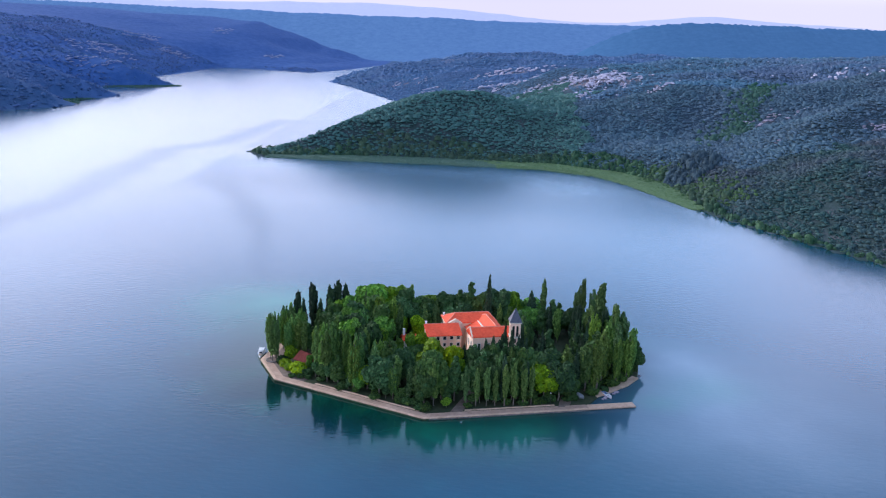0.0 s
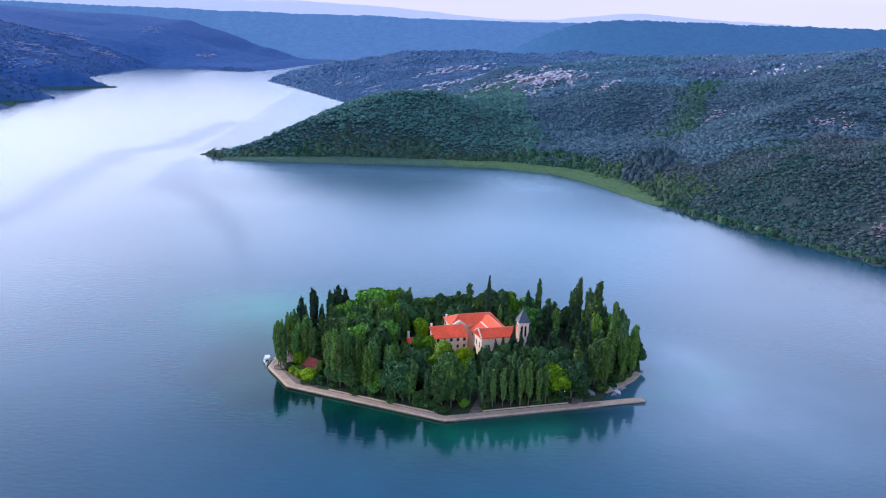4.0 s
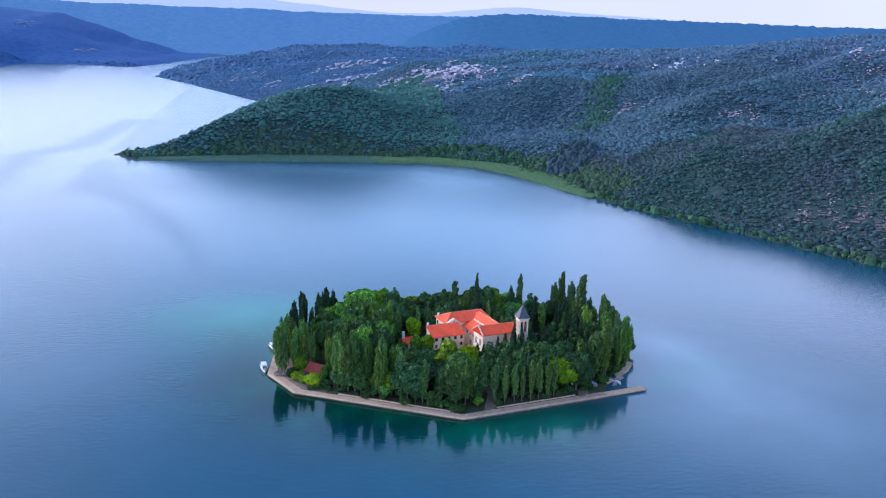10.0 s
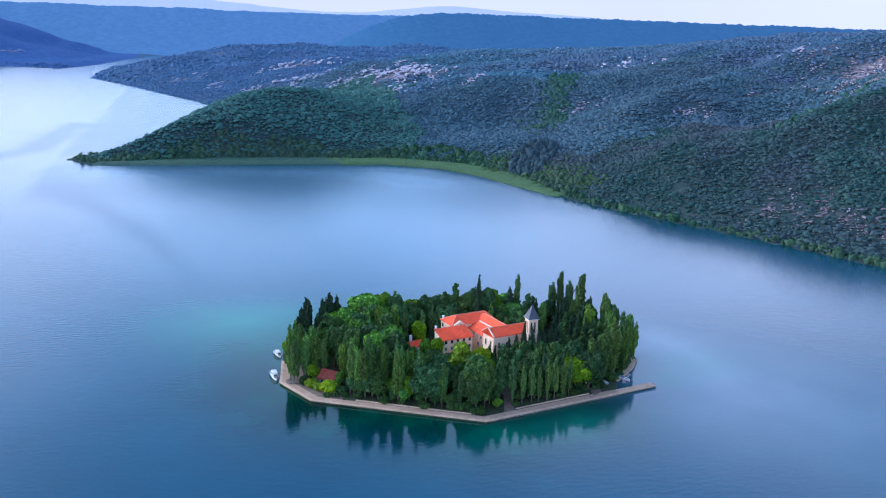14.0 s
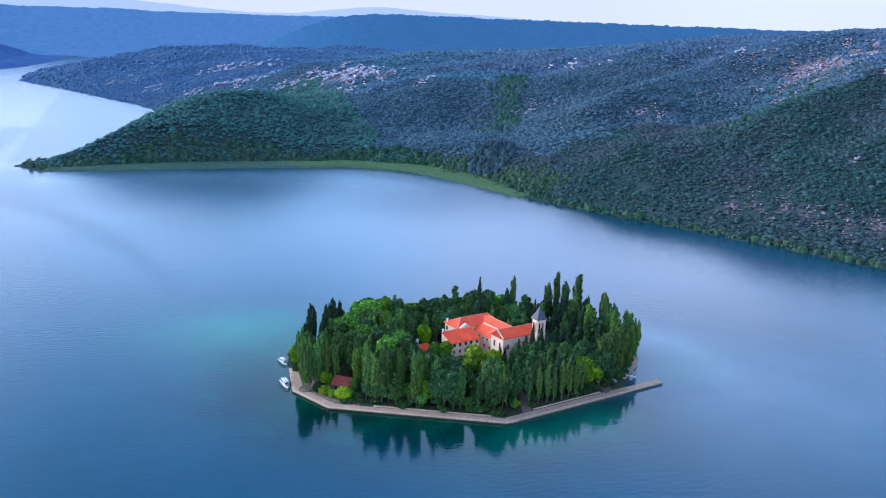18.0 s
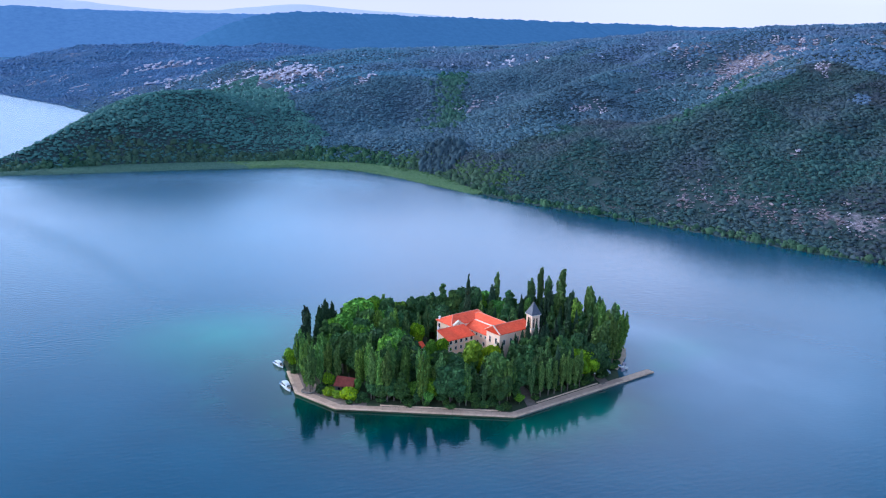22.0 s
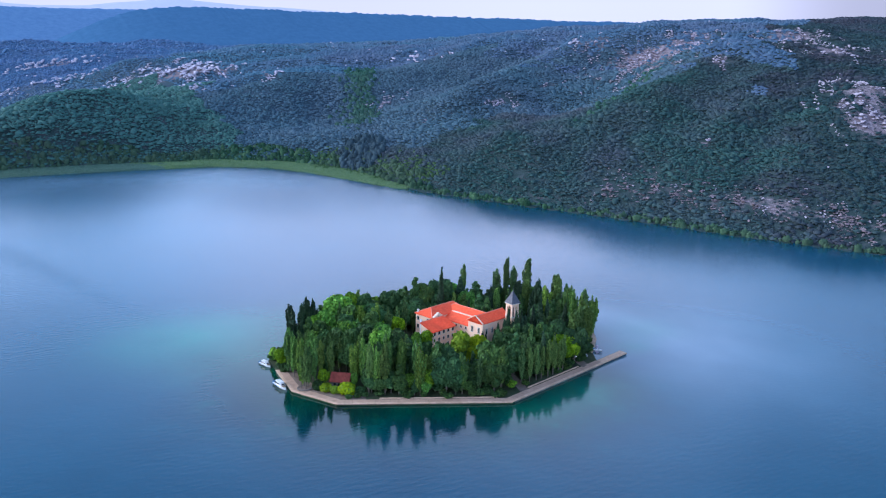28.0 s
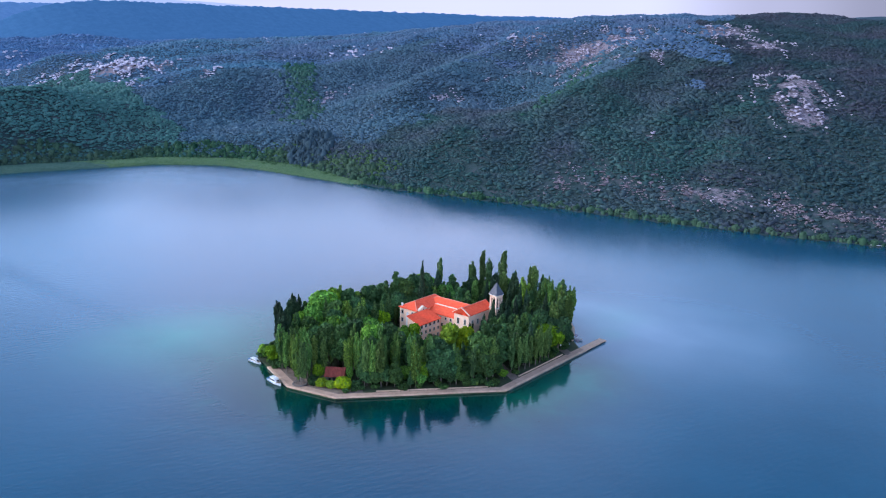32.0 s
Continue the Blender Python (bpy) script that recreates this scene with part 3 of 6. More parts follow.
fx, fy = WX.ravel(), WY.ravel()
wake = trail(fx, fy, [(-206, 526), (-182, 415), (-143, 345), (-112, 258), (-91, 166), (-80, 96)], 9) * 0.24
wake = wake + 0.20 * trail(fx, fy, [(-275, 230), (-262, 312), (-269, 429), (-275, 582), (-242, 659), (-228, 870)], 16)
sandbar = 0.40 * hump(fx, fy, -76, 104, 34, 26, -20) + 0.30 * hump(fx, fy, -60, 128, 40, 22, -10) + 0.30 * hump(fx, fy, 94, 40, 20, 16) + 0.35 * hump(fx, fy, 78, 24, 10, 8) + 0.24 * hump(fx, fy, 22, -6, 34, 13, 14)
sandbar = sandbar * (0.55 + 0.9 * field(fx, fy, 30, 17, 3)) + 0.05 * np.exp(-np.maximum(-isl, 0) / 9.0)
lee = np.clip((-wd - 10) / 90, 0.0, 1) * np.clip(1 - (fx - 150) / 160, 0.0, 1)
lee = np.maximum(lee + (1 - lee) * 0.36 * np.clip((330 - fx) / 100, 0, 1), np.clip((fy - 260) / 90, 0, 1) * np.clip((-wd - 3) / 16, 0, 1))
wake = wake + 0.09 * np.clip((-isl - 4) / 18, 0, 1) + 0.25 * np.clip((-isl - 40) / 190, 0, 1) * np.where(fx > -60, lee * lee * (3 - 2 * lee), 1.0)
# wind ruffles the head of the bay
wake = wake + 0.12 * np.clip((fy - 300) / 80, 0, 1) * np.clip((-wd - 3) / 16, 0, 1) * np.clip((190 + wd) / 60, 0, 1) * (fx > -210)
# bright sky reflection painted east of the pier, over a pale bed
bank_sheen = (0.65 * hump(fx, fy, 100, 12, 42, 52, 0) + 0.75 * hump(fx, fy, 94, 50, 17, 28, 0)) * (0.6 + 0.8 * field(fx, fy, 24, 29, 3))
# and painted along the head of the bay, where the hills mirror too dark
bank_sheen = bank_sheen + 0.62 * trail(fx, fy, [(-170, 520), (-20, 512), (60, 500), (100, 455)], 42)
for key, value in (("wake", wake), ("sandbar", sandbar), ("bank_sheen", bank_sheen)):
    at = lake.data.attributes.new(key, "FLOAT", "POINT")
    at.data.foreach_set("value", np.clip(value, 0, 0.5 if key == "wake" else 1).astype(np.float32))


# ---- far ridges ----
def ridge(name, mat, label, y0, x0, x1, base, height, seed, fringe):
    xs = np.linspace(x0, x1, 900)
    t = (xs - x0) / (x1 - x0)
    crest = base + height(t) + (field(xs, xs * 0, 140, seed, 3) - 0.5) * 9
    trees = fringe * (field(xs, xs * 0, 9, seed + 3, 2) - 0.3)
    rows = [np.stack([xs, np.full_like(xs, y0 - 420 + 420 * k), crest * s - 20 * (1 - s) + trees * (k == 1)], 1) for k, s in ((-0.5, 0.0), (0, 0.15), (0.45, 0.55), (0.97, 0.98), (1, 1), (1.6, 0.8))]
    ob = from_arrays(name, np.concatenate(rows), grid_faces(900, 6), mat, smooth=True)
    return tagged(ob, label, "hills", kind="structure")


# far slopes: haze is put into the colour, and a glow brightens it
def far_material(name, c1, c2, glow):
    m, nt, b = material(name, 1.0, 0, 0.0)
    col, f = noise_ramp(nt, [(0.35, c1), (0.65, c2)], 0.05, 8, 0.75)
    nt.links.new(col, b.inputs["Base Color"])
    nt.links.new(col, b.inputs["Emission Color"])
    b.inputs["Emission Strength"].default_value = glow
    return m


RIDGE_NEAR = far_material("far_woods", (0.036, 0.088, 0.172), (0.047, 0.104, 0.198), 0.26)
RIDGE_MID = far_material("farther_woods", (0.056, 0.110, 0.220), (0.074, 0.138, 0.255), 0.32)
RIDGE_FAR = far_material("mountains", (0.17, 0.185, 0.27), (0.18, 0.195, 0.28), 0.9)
bell = lambda t, c, w: np.exp(-((t - c) / w) ** 2)
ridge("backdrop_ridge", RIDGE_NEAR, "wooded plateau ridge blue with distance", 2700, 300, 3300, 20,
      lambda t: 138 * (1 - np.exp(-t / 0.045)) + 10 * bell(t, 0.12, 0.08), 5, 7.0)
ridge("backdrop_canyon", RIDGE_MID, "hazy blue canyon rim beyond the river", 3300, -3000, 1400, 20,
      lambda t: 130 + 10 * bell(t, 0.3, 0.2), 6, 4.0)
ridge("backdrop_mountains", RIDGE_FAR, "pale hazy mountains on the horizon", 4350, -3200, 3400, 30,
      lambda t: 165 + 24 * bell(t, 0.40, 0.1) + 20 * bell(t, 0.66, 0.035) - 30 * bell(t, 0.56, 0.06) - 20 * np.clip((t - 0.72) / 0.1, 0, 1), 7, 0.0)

# ---- island base ----
def outline_slab(name, outline, z0, z1, mat, parent=None, label=""):
    bm = bmesh.new()
    lo = [bm.verts.new((x, y, z0)) for x, y in outline]
    hi = [bm.verts.new((x, y, z1)) for x, y in outline]
    n = len(outline)
    bm.faces.new(hi)
    bm.faces.new(lo[::-1])
    for i in range(n):
        bm.faces.new((lo[i], lo[(i + 1) % n], hi[(i + 1) % n], hi[i]))
    bmesh.ops.recalc_face_normals(bm, faces=bm.faces)
    return part(name, bm, mat, parent, label)


island = outline_slab("ground_island", ISLAND, -4, 0.7, SOIL)
tagged(island, "low wooded island of earth and grass", "island", kind="structure")



# ---- scattered growth on the hills ----
def ball(level):
    bm = bmesh.new()
    bmesh.ops.create_icosphere(bm, subdivisions=level, radius=1.0)
    v = np.array([p.co[:] for p in bm.verts])
    f = np.array([[q.index for q in p.verts] for p in bm.faces])
    bm.free()
    return v, f


def clumps(name, pts, size, mat, level=1, flat=0.75, ragged=0.35, seed=1, sink=0.25, along=None):
    """Many uneven clumps joined into one mesh: places, sizes."""
    rng = np.random.default_rng(seed)
    v, f = ball(level)
    n = len(pts)
    r = 1 + rng.uniform(-ragged, ragged, (n, len(v), 1))
    turn = rng.uniform(0, 6.283, n)
    c, s = np.cos(turn)[:, None], np.sin(turn)[:, None]
    w = v[None] * r
    x, y = w[..., 0] * c - w[..., 1] * s, w[..., 0] * s + w[..., 1] * c
    stretch = rng.uniform(0.75, 1.3, (n, 1))
    if along is not None:
        c, s = np.cos(along)[:, None], np.sin(along)[:, None]
        x = w[..., 0] * rng.uniform(1.6, 3.4, (n, 1))
        x, y, stretch = x * c - w[..., 1] * s, x * s + w[..., 1] * c, 1.0
    w = np.stack([x * stretch, y, w[..., 2] * flat * rng.uniform(0.7, 1.3, (n, 1))], -1) * np.asarray(size)[:, None, None]
    w = w + np.asarray(pts)[:, None, :]
    w[..., 2] += (np.asarray(size) * flat * (1 - sink * 2))[:, None]
    faces = (f[None] + (np.arange(n) * len(v))[:, None, None]).reshape(-1, 3)
    return from_arrays(name, w.reshape(-1, 3), faces, mat)


def scatter(x0, x1, y0, y1, step, seed):
    rng = np.random.default_rng(seed)
    px, py = np.meshgrid(np.arange(x0, x1, step), np.arange(y0, y1, step))
    px = px.ravel() + rng.uniform(-0.5, 0.5, px.size) * step
    py = py.ravel() + rng.uniform(-0.5, 0.5, py.size) * step
    return px, py, rng


def bushes(name, pts, size, mat, per, seed, tall=0.8):
    """Rounded uneven bushes with a few loose sprays each, joined into one mesh."""
    rng = np.random.default_rng(seed)
    n = len(pts)
    pts, size = np.asarray(pts), np.asarray(size)
    v, f = ball(1)
    f = f[v[f][:, :, 2].mean(1) > -0.45]
    w = v[None] * (1 + rng.uniform(-0.42, 0.40, (n, len(v), 1)))
    q = rng.uniform(0, 6.283, (n, 1))
    c, k = np.cos(q), np.sin(q)
    w = np.stack([w[..., 0] * c - w[..., 1] * k, w[..., 0] * k + w[..., 1] * c, w[..., 2] * tall * rng.uniform(0.75, 1.25, (n, 1))], -1)
    w = w * size[:, None, None] * 0.92 + pts[:, None] + np.array([0, 0, 0.30]) * size[:, None, None]
    q = rng.uniform(0, 6.283, (n, per))
    up = rng.uniform(0.2, 1.0, (n, per))
    flat = np.sqrt(1 - up * up)
    d = np.stack([np.cos(q) * flat, np.sin(q) * flat, up], -1)
    base = pts[:, None] + d * np.array([1, 1, tall]) * size[:, None, None] * 0.95 + np.array([0, 0, 0.3]) * size[:, None, None]
    r = size[:, None, None] * rng.uniform(0.25, 0.5, (n, per, 1))
    a = np.cross(d, rng.normal(size=(n, per, 3)))
    a /= np.linalg.norm(a, axis=-1, keepdims=True)
    b = np.cross(d, a)
    leaf = np.stack([base - a * r, base + a * r * 0.8 + d * r * 0.3, base + b * r + d * r * 0.2], 2).reshape(n, per * 3, 3)
    m = len(v) + per * 3
    tris = np.concatenate([f, len(v) + np.arange(per * 3).reshape(-1, 3)])
    faces = (tris[None] + (np.arange(n) * m)[:, None, None]).reshape(-1, 3)
    ob = from_arrays(name, np.concatenate([w, leaf], 1).reshape(-1, 3), faces, mat, smooth=True)
    tone = ob.data.attributes.new("tone", "FLOAT", "POINT")
    tone.data.foreach_set("value", np.repeat(rng.uniform(0, 1, n), m).astype(np.float32))
    return ob


def hill_bushes(name, label, x0, x1, y0, y1, step, size, seed, keep, side, per=8, mat=MAQUIS, cover=0.0):
    px, py, rng = scatter(x0, x1, y0, y1, step, seed)
    z, d, e = land(px, py)
    bare = stone_cover(px, py, d)
    thick = 0.5 * field(px, py, 60, 21, 3) + 0.5 * field(0.87 * py - 0.50 * px, 0.3 * (0.87 * px + 0.50 * py), 30, 23, 3)
    ok = (d > reed_width(px, py) + 2) & ((e > 0) == (side == "east")) & keep(px, py)
    ok &= rng.uniform(0, 1, px.size) < np.clip(1.2 - bare * 2.2 * np.clip((field(px, py, 30, 5, 3) - 0.36) * 5, 0, 1) - 4.0 * np.clip(0.48 - thick, 0, 1) + cover, 0.12, 1)
    ok &= (z > 34) | (rng.uniform(0, 1, px.size) > bare * 1.4)
    ok &= (bare < 0.07) | (z < 34) | (ledges(px, py)[0] < 0.67 - 0.26 * bare)
    ok &= rng.uniform(0, 1, px.size) > 0.9 * scree_streaks(px, py)
    px, py, z, d = px[ok], py[ok], z[ok], d[ok]
    s = size * np.clip(rng.lognormal(0, 0.50, px.size), 0.40, 2.5) * (0.8 + 0.45 * field(px, py, 90, 33, 2))
    ob = bushes(name, np.stack([px, py, z], 1), s, mat, per - 2, seed, 0.48)
    return tagged(ob, label, "scrub", kind="stuff")


rim = lambda x, y: (x + 260 * (field(x, y, 45, 91, 3) - 0.5) >= 600 - 0.15 * y) | (y > 760)
back = lambda x, y: y + 0.25 * x + 190 * (field(x, y, 40, 95, 3) - 0.5) > 540
bound = lambda x, y: x < 500 + 1.9 * (y - 90)
# the darkened scrub begins along a sight line of the camera
dusky = lambda x, y: y < 0.78 * x - 90 + 190 * (field(x, y, 40, 99, 3) - 0.5)
hill_bushes("southern_scrub", "maquis darkened for shade over reddish ground on the southern slope", 270, 1150, -60, 720, 2.3, 1.18, 20,
            lambda x, y: dusky(x, y) & (~back(x, y) | rim(x, y)) & (x < 690 + 1.9 * (y - 60)), "east", 5, SHADEBUSH)
hill_bushes("hillside_scrub", "dark green maquis bushes covering the near slope", 130, 740, -60, 640, 1.95, 1.10, 11,
            lambda x, y: ~rim(x, y) & ~back(x, y) & bound(x, y) & ~dusky(x, y), "east", 5)
hill_bushes("valley_side_scrub", "bushes across the side valley, tinted with haze", 60, 740, 280, 760, 2.05, 1.12, 18,
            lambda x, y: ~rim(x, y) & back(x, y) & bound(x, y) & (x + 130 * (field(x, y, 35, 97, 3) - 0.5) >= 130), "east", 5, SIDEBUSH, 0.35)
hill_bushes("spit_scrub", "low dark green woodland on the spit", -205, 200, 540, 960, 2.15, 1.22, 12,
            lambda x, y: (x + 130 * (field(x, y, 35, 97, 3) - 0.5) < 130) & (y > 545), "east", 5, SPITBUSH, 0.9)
hill_bushes("upper_scrub", "bushes on the plateau edge with haze in their colour", 330, 1150, -60, 960, 2.6, 1.22, 13,
            lambda x, y: rim(x, y) & bound(x, y) & ~dusky(x, y), "east", 4, HAZEBUSH, 0.25)
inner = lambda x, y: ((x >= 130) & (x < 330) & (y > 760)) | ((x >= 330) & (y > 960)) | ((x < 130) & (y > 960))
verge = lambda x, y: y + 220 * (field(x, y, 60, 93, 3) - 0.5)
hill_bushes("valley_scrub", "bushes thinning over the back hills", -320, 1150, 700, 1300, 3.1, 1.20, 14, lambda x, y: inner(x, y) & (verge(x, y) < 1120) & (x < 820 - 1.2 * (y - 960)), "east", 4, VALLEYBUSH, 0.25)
hill_bushes("plateau_scrub", "bushes on the far plateau, blued for distance", -320, 1150, 960, 1500, 3.5, 1.15, 17, lambda x, y: inner(x, y) & (verge(x, y) >= 1120) & (x < np.maximum(820 - 1.2 * (y - 960), 420)), "east", 3, GREYBUSH, 0.3)
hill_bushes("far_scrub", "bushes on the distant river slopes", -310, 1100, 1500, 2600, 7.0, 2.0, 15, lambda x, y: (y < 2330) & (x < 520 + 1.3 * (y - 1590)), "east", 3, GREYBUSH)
hill_bushes("west_scrub", "scrub on the western shore, blued for distance", -1400, -280, 780, 2080, 6.0, 1.5, 16, lambda x, y: x > -1480 + 0.5 * (2590 - y), "west", 3, WESTBUSH)


def shore_wood():
    """Taller trees behind the reeds and along the waterline."""
    px, py, rng = scatter(-205, 440, -90, 760, 2.5, 41)
    z, d, e = land(px, py)
    w = reed_width(px, py)
    band = np.where(w > 12, 16.0, 7.0) * (0.5 + field(px, py, 40, 8, 2))
    grove = hump(px, py, 196, 500, 34, 20, 60) > 0.35
    ok = (e > 0) & (d > w * 0.95 + 1) & ((d < w + band) | grove) & (rng.uniform(0, 1, px.size) < 0.92)
    px, py, z = px[ok], py[ok], z[ok]
    s = 1.55 * np.clip(rng.lognormal(0, 0.45, px.size), 0.4, 2.2)
    dark = hump(px, py, 196, 500, 34, 20, 60) > 0.35
    spot = np.stack([px, py, z], 1)
    tagged(bushes("dark_grove", spot[dark], s[dark] * 1.1, GROVE_LEAF, 12, 43, 1.8), "dense dark grove behind the reeds", "trees", kind="stuff")
    ob = bushes("shore_trees", spot[~dark], s[~dark], WOOD_LEAF, 12, 42, 1.15)
    tagged(ob, "leafy trees along the reedy shoreline", "trees", kind="stuff")


shore_wood()


def gully_thicket():
    """Leafier strips where water gathers on the slope."""
    px, py, rng = scatter(120, 640, 380, 860, 3.0, 45)
    z, d, e = land(px, py)
    strip_a = trail(px, py, [(243, 595), (290, 690), (340, 790)], 12)
    strip_b = trail(px, py, [(300, 330), (420, 420), (520, 470)], 9)
    ok = (d > 25) & (rng.uniform(0, 1, px.size) < 0.9 * strip_a + 0.3 * strip_b)
    s = 2.2 * np.clip(rng.lognormal(0, 0.25, px.size), 0.6, 1.6)
    ob = bushes("gully_thicket", np.stack([px, py, z], 1)[ok], s[ok], GULLY_LEAF, 8, 46, 1.0)
    tagged(ob, "brighter green thicket filling the hillside gully", "thicket", kind="stuff")


gully_thicket()


def reeds(name, label, mat, part_of_bay, seed):
    px, py, rng = scatter(-205, 345, 20, 640, 1.5, seed)
    z, d, e = land(px, py)
    w = reed_width(px, py)
    edge = d
    ok = (e > 0) & (d > -1.5 * field(px, py, 9, 6, 2)) & (d < w * (0.9 + 0.25 * field(px, py, 25, 4, 2))) & (w > 8) & part_of_bay(px, py)
    px, py, edge = px[ok], py[ok], edge[ok]
    n = len(px)
    h = rng.uniform(1.3, 1.7, n) * (0.75 + 0.5 * field(px, py, 18, 71, 2)) * (0.3 + 0.7 * np.clip(edge / 7, 0, 1))
    a = rng.uniform(0, 6.283, n)
    k = 5
    ring = np.arange(k) * 6.283 / k
    base = np.stack([px[:, None] + 1.35 * np.cos(a[:, None] + ring), py[:, None] + 1.35 * np.sin(a[:, None] + ring), np.zeros((n, k)) - 0.1], -1)
    crown = np.stack([px[:, None] + 1.25 * np.cos(a[:, None] + 0.5 + ring), py[:, None] + 1.25 * np.sin(a[:, None] + 0.5 + ring),
                      h[:, None] * rng.uniform(0.82, 1.05, (n, k))], -1)
    tip = np.stack([px, py, h * 0.95], -1)[:, None]
    v = np.concatenate([base, crown, tip], 1)
    f = []
    for i in range(k):
        j = (i + 1) % k
        f += [(i, j, k + i), (j, k + j, k + i), (k + i, k + j, 2 * k)]
    f = (np.array(f)[None] + (np.arange(n) * (2 * k + 1))[:, None, None]).reshape(-1, 3)
    tagged(from_arrays(name, v.reshape(-1, 3), f, mat), label, "reeds", kind="stuff")


eastern = lambda x, y: x + 70 * (field(x, y, 14, 77, 2) - 0.5) > 30
reeds("reed_bed", "bright green reed bed edging the bay", REED, eastern, 51)
reeds("pale_reed_bed", "pale grey green reeds along the spit", WESTREED, lambda x, y: ~eastern(x, y), 52)


def marsh_shrubs():
    """Bright willow scrub where the reeds end."""
    px, py, rng = scatter(140, 235, 385, 540, 2.6, 57)
    z, d, e = land(px, py)
    w = reed_width(px, py)
    near = trail(px, py, [(168, 520), (186, 470), (200, 425), (206, 395)], 12)
    ok = (e > 0) & (d > 0.55 * w) & (rng.uniform(0, 1, px.size) < near)
    ob = bushes("marsh_shrubs", np.stack([px, py, z], 1)[ok], rng.uniform(0.9, 2.0, ok.sum()), MARSH_LEAF, 8, 58, 0.9)
    tagged(ob, "yellow green willow scrub behind the reeds", "shrubs", kind="stuff")


marsh_shrubs()


def far_meadow():
    """Green flats on the points of the western shore."""
    px, py, rng = scatter(-720, -470, 930, 1420, 3.0, 55)
    z, d, e = land(px, py)
    ok = (e < 0) & (d > 0) & (d < reed_width(px, py)) & (reed_width(px, py) > 12)
    ob = bushes("far_meadow", np.stack([px, py, z], 1)[ok], rng.uniform(1.2, 1.9, ok.sum()), GULLY_LEAF, 2, 56, 0.45)
    tagged(ob, "flat green meadow on the far points", "meadow", kind="stuff")


far_meadow()


def outcrops():
    """Ledges of pale rock, strung out along the dip of the beds."""
    px, py, rng = scatter(-180, 1000, 0, 1480, 3.4, 61)
    z, d, e = land(px, py)
    bare = stone_cover(px, py, d)
    ledge, dip = ledges(px, py)
    ok = (e > 0) & (d > 10) & (((bare > 0.07) & (ledge > 0.70 - 0.26 * bare)) | (ledge > 0.815))
    ok &= rng.uniform(0, 1, px.size) < np.where(bare > 0.07, 0.85, 0.45) * np.where((z < 16) & (bare < 0.12), 0.0, 1.0)
    px, py, z, bare, dip = px[ok], py[ok], z[ok], bare[ok], dip[ok]
    far = np.clip((py - 500) / 700, 0, 1)
    s = rng.uniform(0.6, 1.5, px.size) * (0.8 + 0.7 * bare) * (1 + 0.7 * far) * np.where(z < 32, 0.6, 1.0)
    spot, back_hills = np.stack([px, py, z + 0.5 * s], 1), py + 0.2 * px > 740
    for name, here, mat, label in (("limestone_outcrops", ~back_hills, ROCK, "pale grey limestone outcrops breaking the scrub"),
                                   ("whitish_outcrops", back_hills, HAZEROCK, "limestone ledges on the back hills, paled with painted haze")):
        tagged(clumps(name, spot[here], s[here], mat, 1, 0.50, 0.5, 62, 0.12, dip[here]), label, "rocks", kind="stuff")


outcrops()


def shore_scree():
    """Broken reddish stones in runs over the waterline."""
    px, py, rng = scatter(255, 420, 30, 300, 1.5, 65)
    z, d, e = land(px, py)
    ok = (d > 9) & (rng.uniform(0, 1, px.size) < 0.55 * scree_streaks(px, py))
    px, py, z = px[ok], py[ok], z[ok]
    s = 0.62 * np.clip(rng.lognormal(0, 0.4, px.size), 0.4, 2.2)
    ob = clumps("shore_scree", np.stack([px, py, z + 0.3 * s], 1), s, SCREE, 1, 0.5, 0.5, 66, 0.12, rng.normal(0.51, 0.4, px.size))
    tagged(ob, "broken reddish stones scattered over the shore slope", "rocks", kind="stuff")


shore_scree()


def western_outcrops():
    """Long ledges across the far western slope, with blue haze in their colour."""
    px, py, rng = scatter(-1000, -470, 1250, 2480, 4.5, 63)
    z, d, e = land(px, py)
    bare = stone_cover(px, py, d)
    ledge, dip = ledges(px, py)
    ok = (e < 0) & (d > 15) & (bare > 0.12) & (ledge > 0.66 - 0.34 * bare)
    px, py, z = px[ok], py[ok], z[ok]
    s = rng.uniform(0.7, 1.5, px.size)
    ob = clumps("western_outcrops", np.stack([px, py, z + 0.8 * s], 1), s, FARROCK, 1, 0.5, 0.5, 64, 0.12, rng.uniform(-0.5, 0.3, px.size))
    tagged(ob, "ledges of limestone across the western slope, hazed blue", "rocks", kind="stuff")


western_outcrops()

# ---- quay and pier ----
def strip(a, b, w0, w1):
    """Outline of a band along a-b from w0 to w1 metres to the left of it."""
    d = (Vector(b) - Vector(a)).normalized()
    n = Vector((-d.y, d.x))
    return [tuple(Vector(a) + n * w0), tuple(Vector(b) + n * w0), tuple(Vector(b) + n * w1), tuple(Vector(a) + n * w1)]


def slab(outline, z0, z1, bevel=0.0):
    bm = bmesh.new()
    lo = [bm.verts.new((x, y, z0)) for x, y in outline]
    hi = [bm.verts.new((x, y, z1)) for x, y in outline]
    n = len(outline)
    bm.faces.new(hi)
    bm.faces.new(lo[::-1])
    for i in range(n):
        bm.faces.new((lo[i], lo[(i + 1) % n], hi[(i + 1) % n], hi[i]))
    bmesh.ops.recalc_face_normals(bm, faces=bm.faces)
    if bevel:
        bmesh.ops.bevel(bm, geom=[e for e in bm.edges if e.verts[0].co.z > z1 - 0.01 and e.verts[1].co.z > z1 - 0.01], offset=bevel, segments=1, affect="EDGES")
    return bm


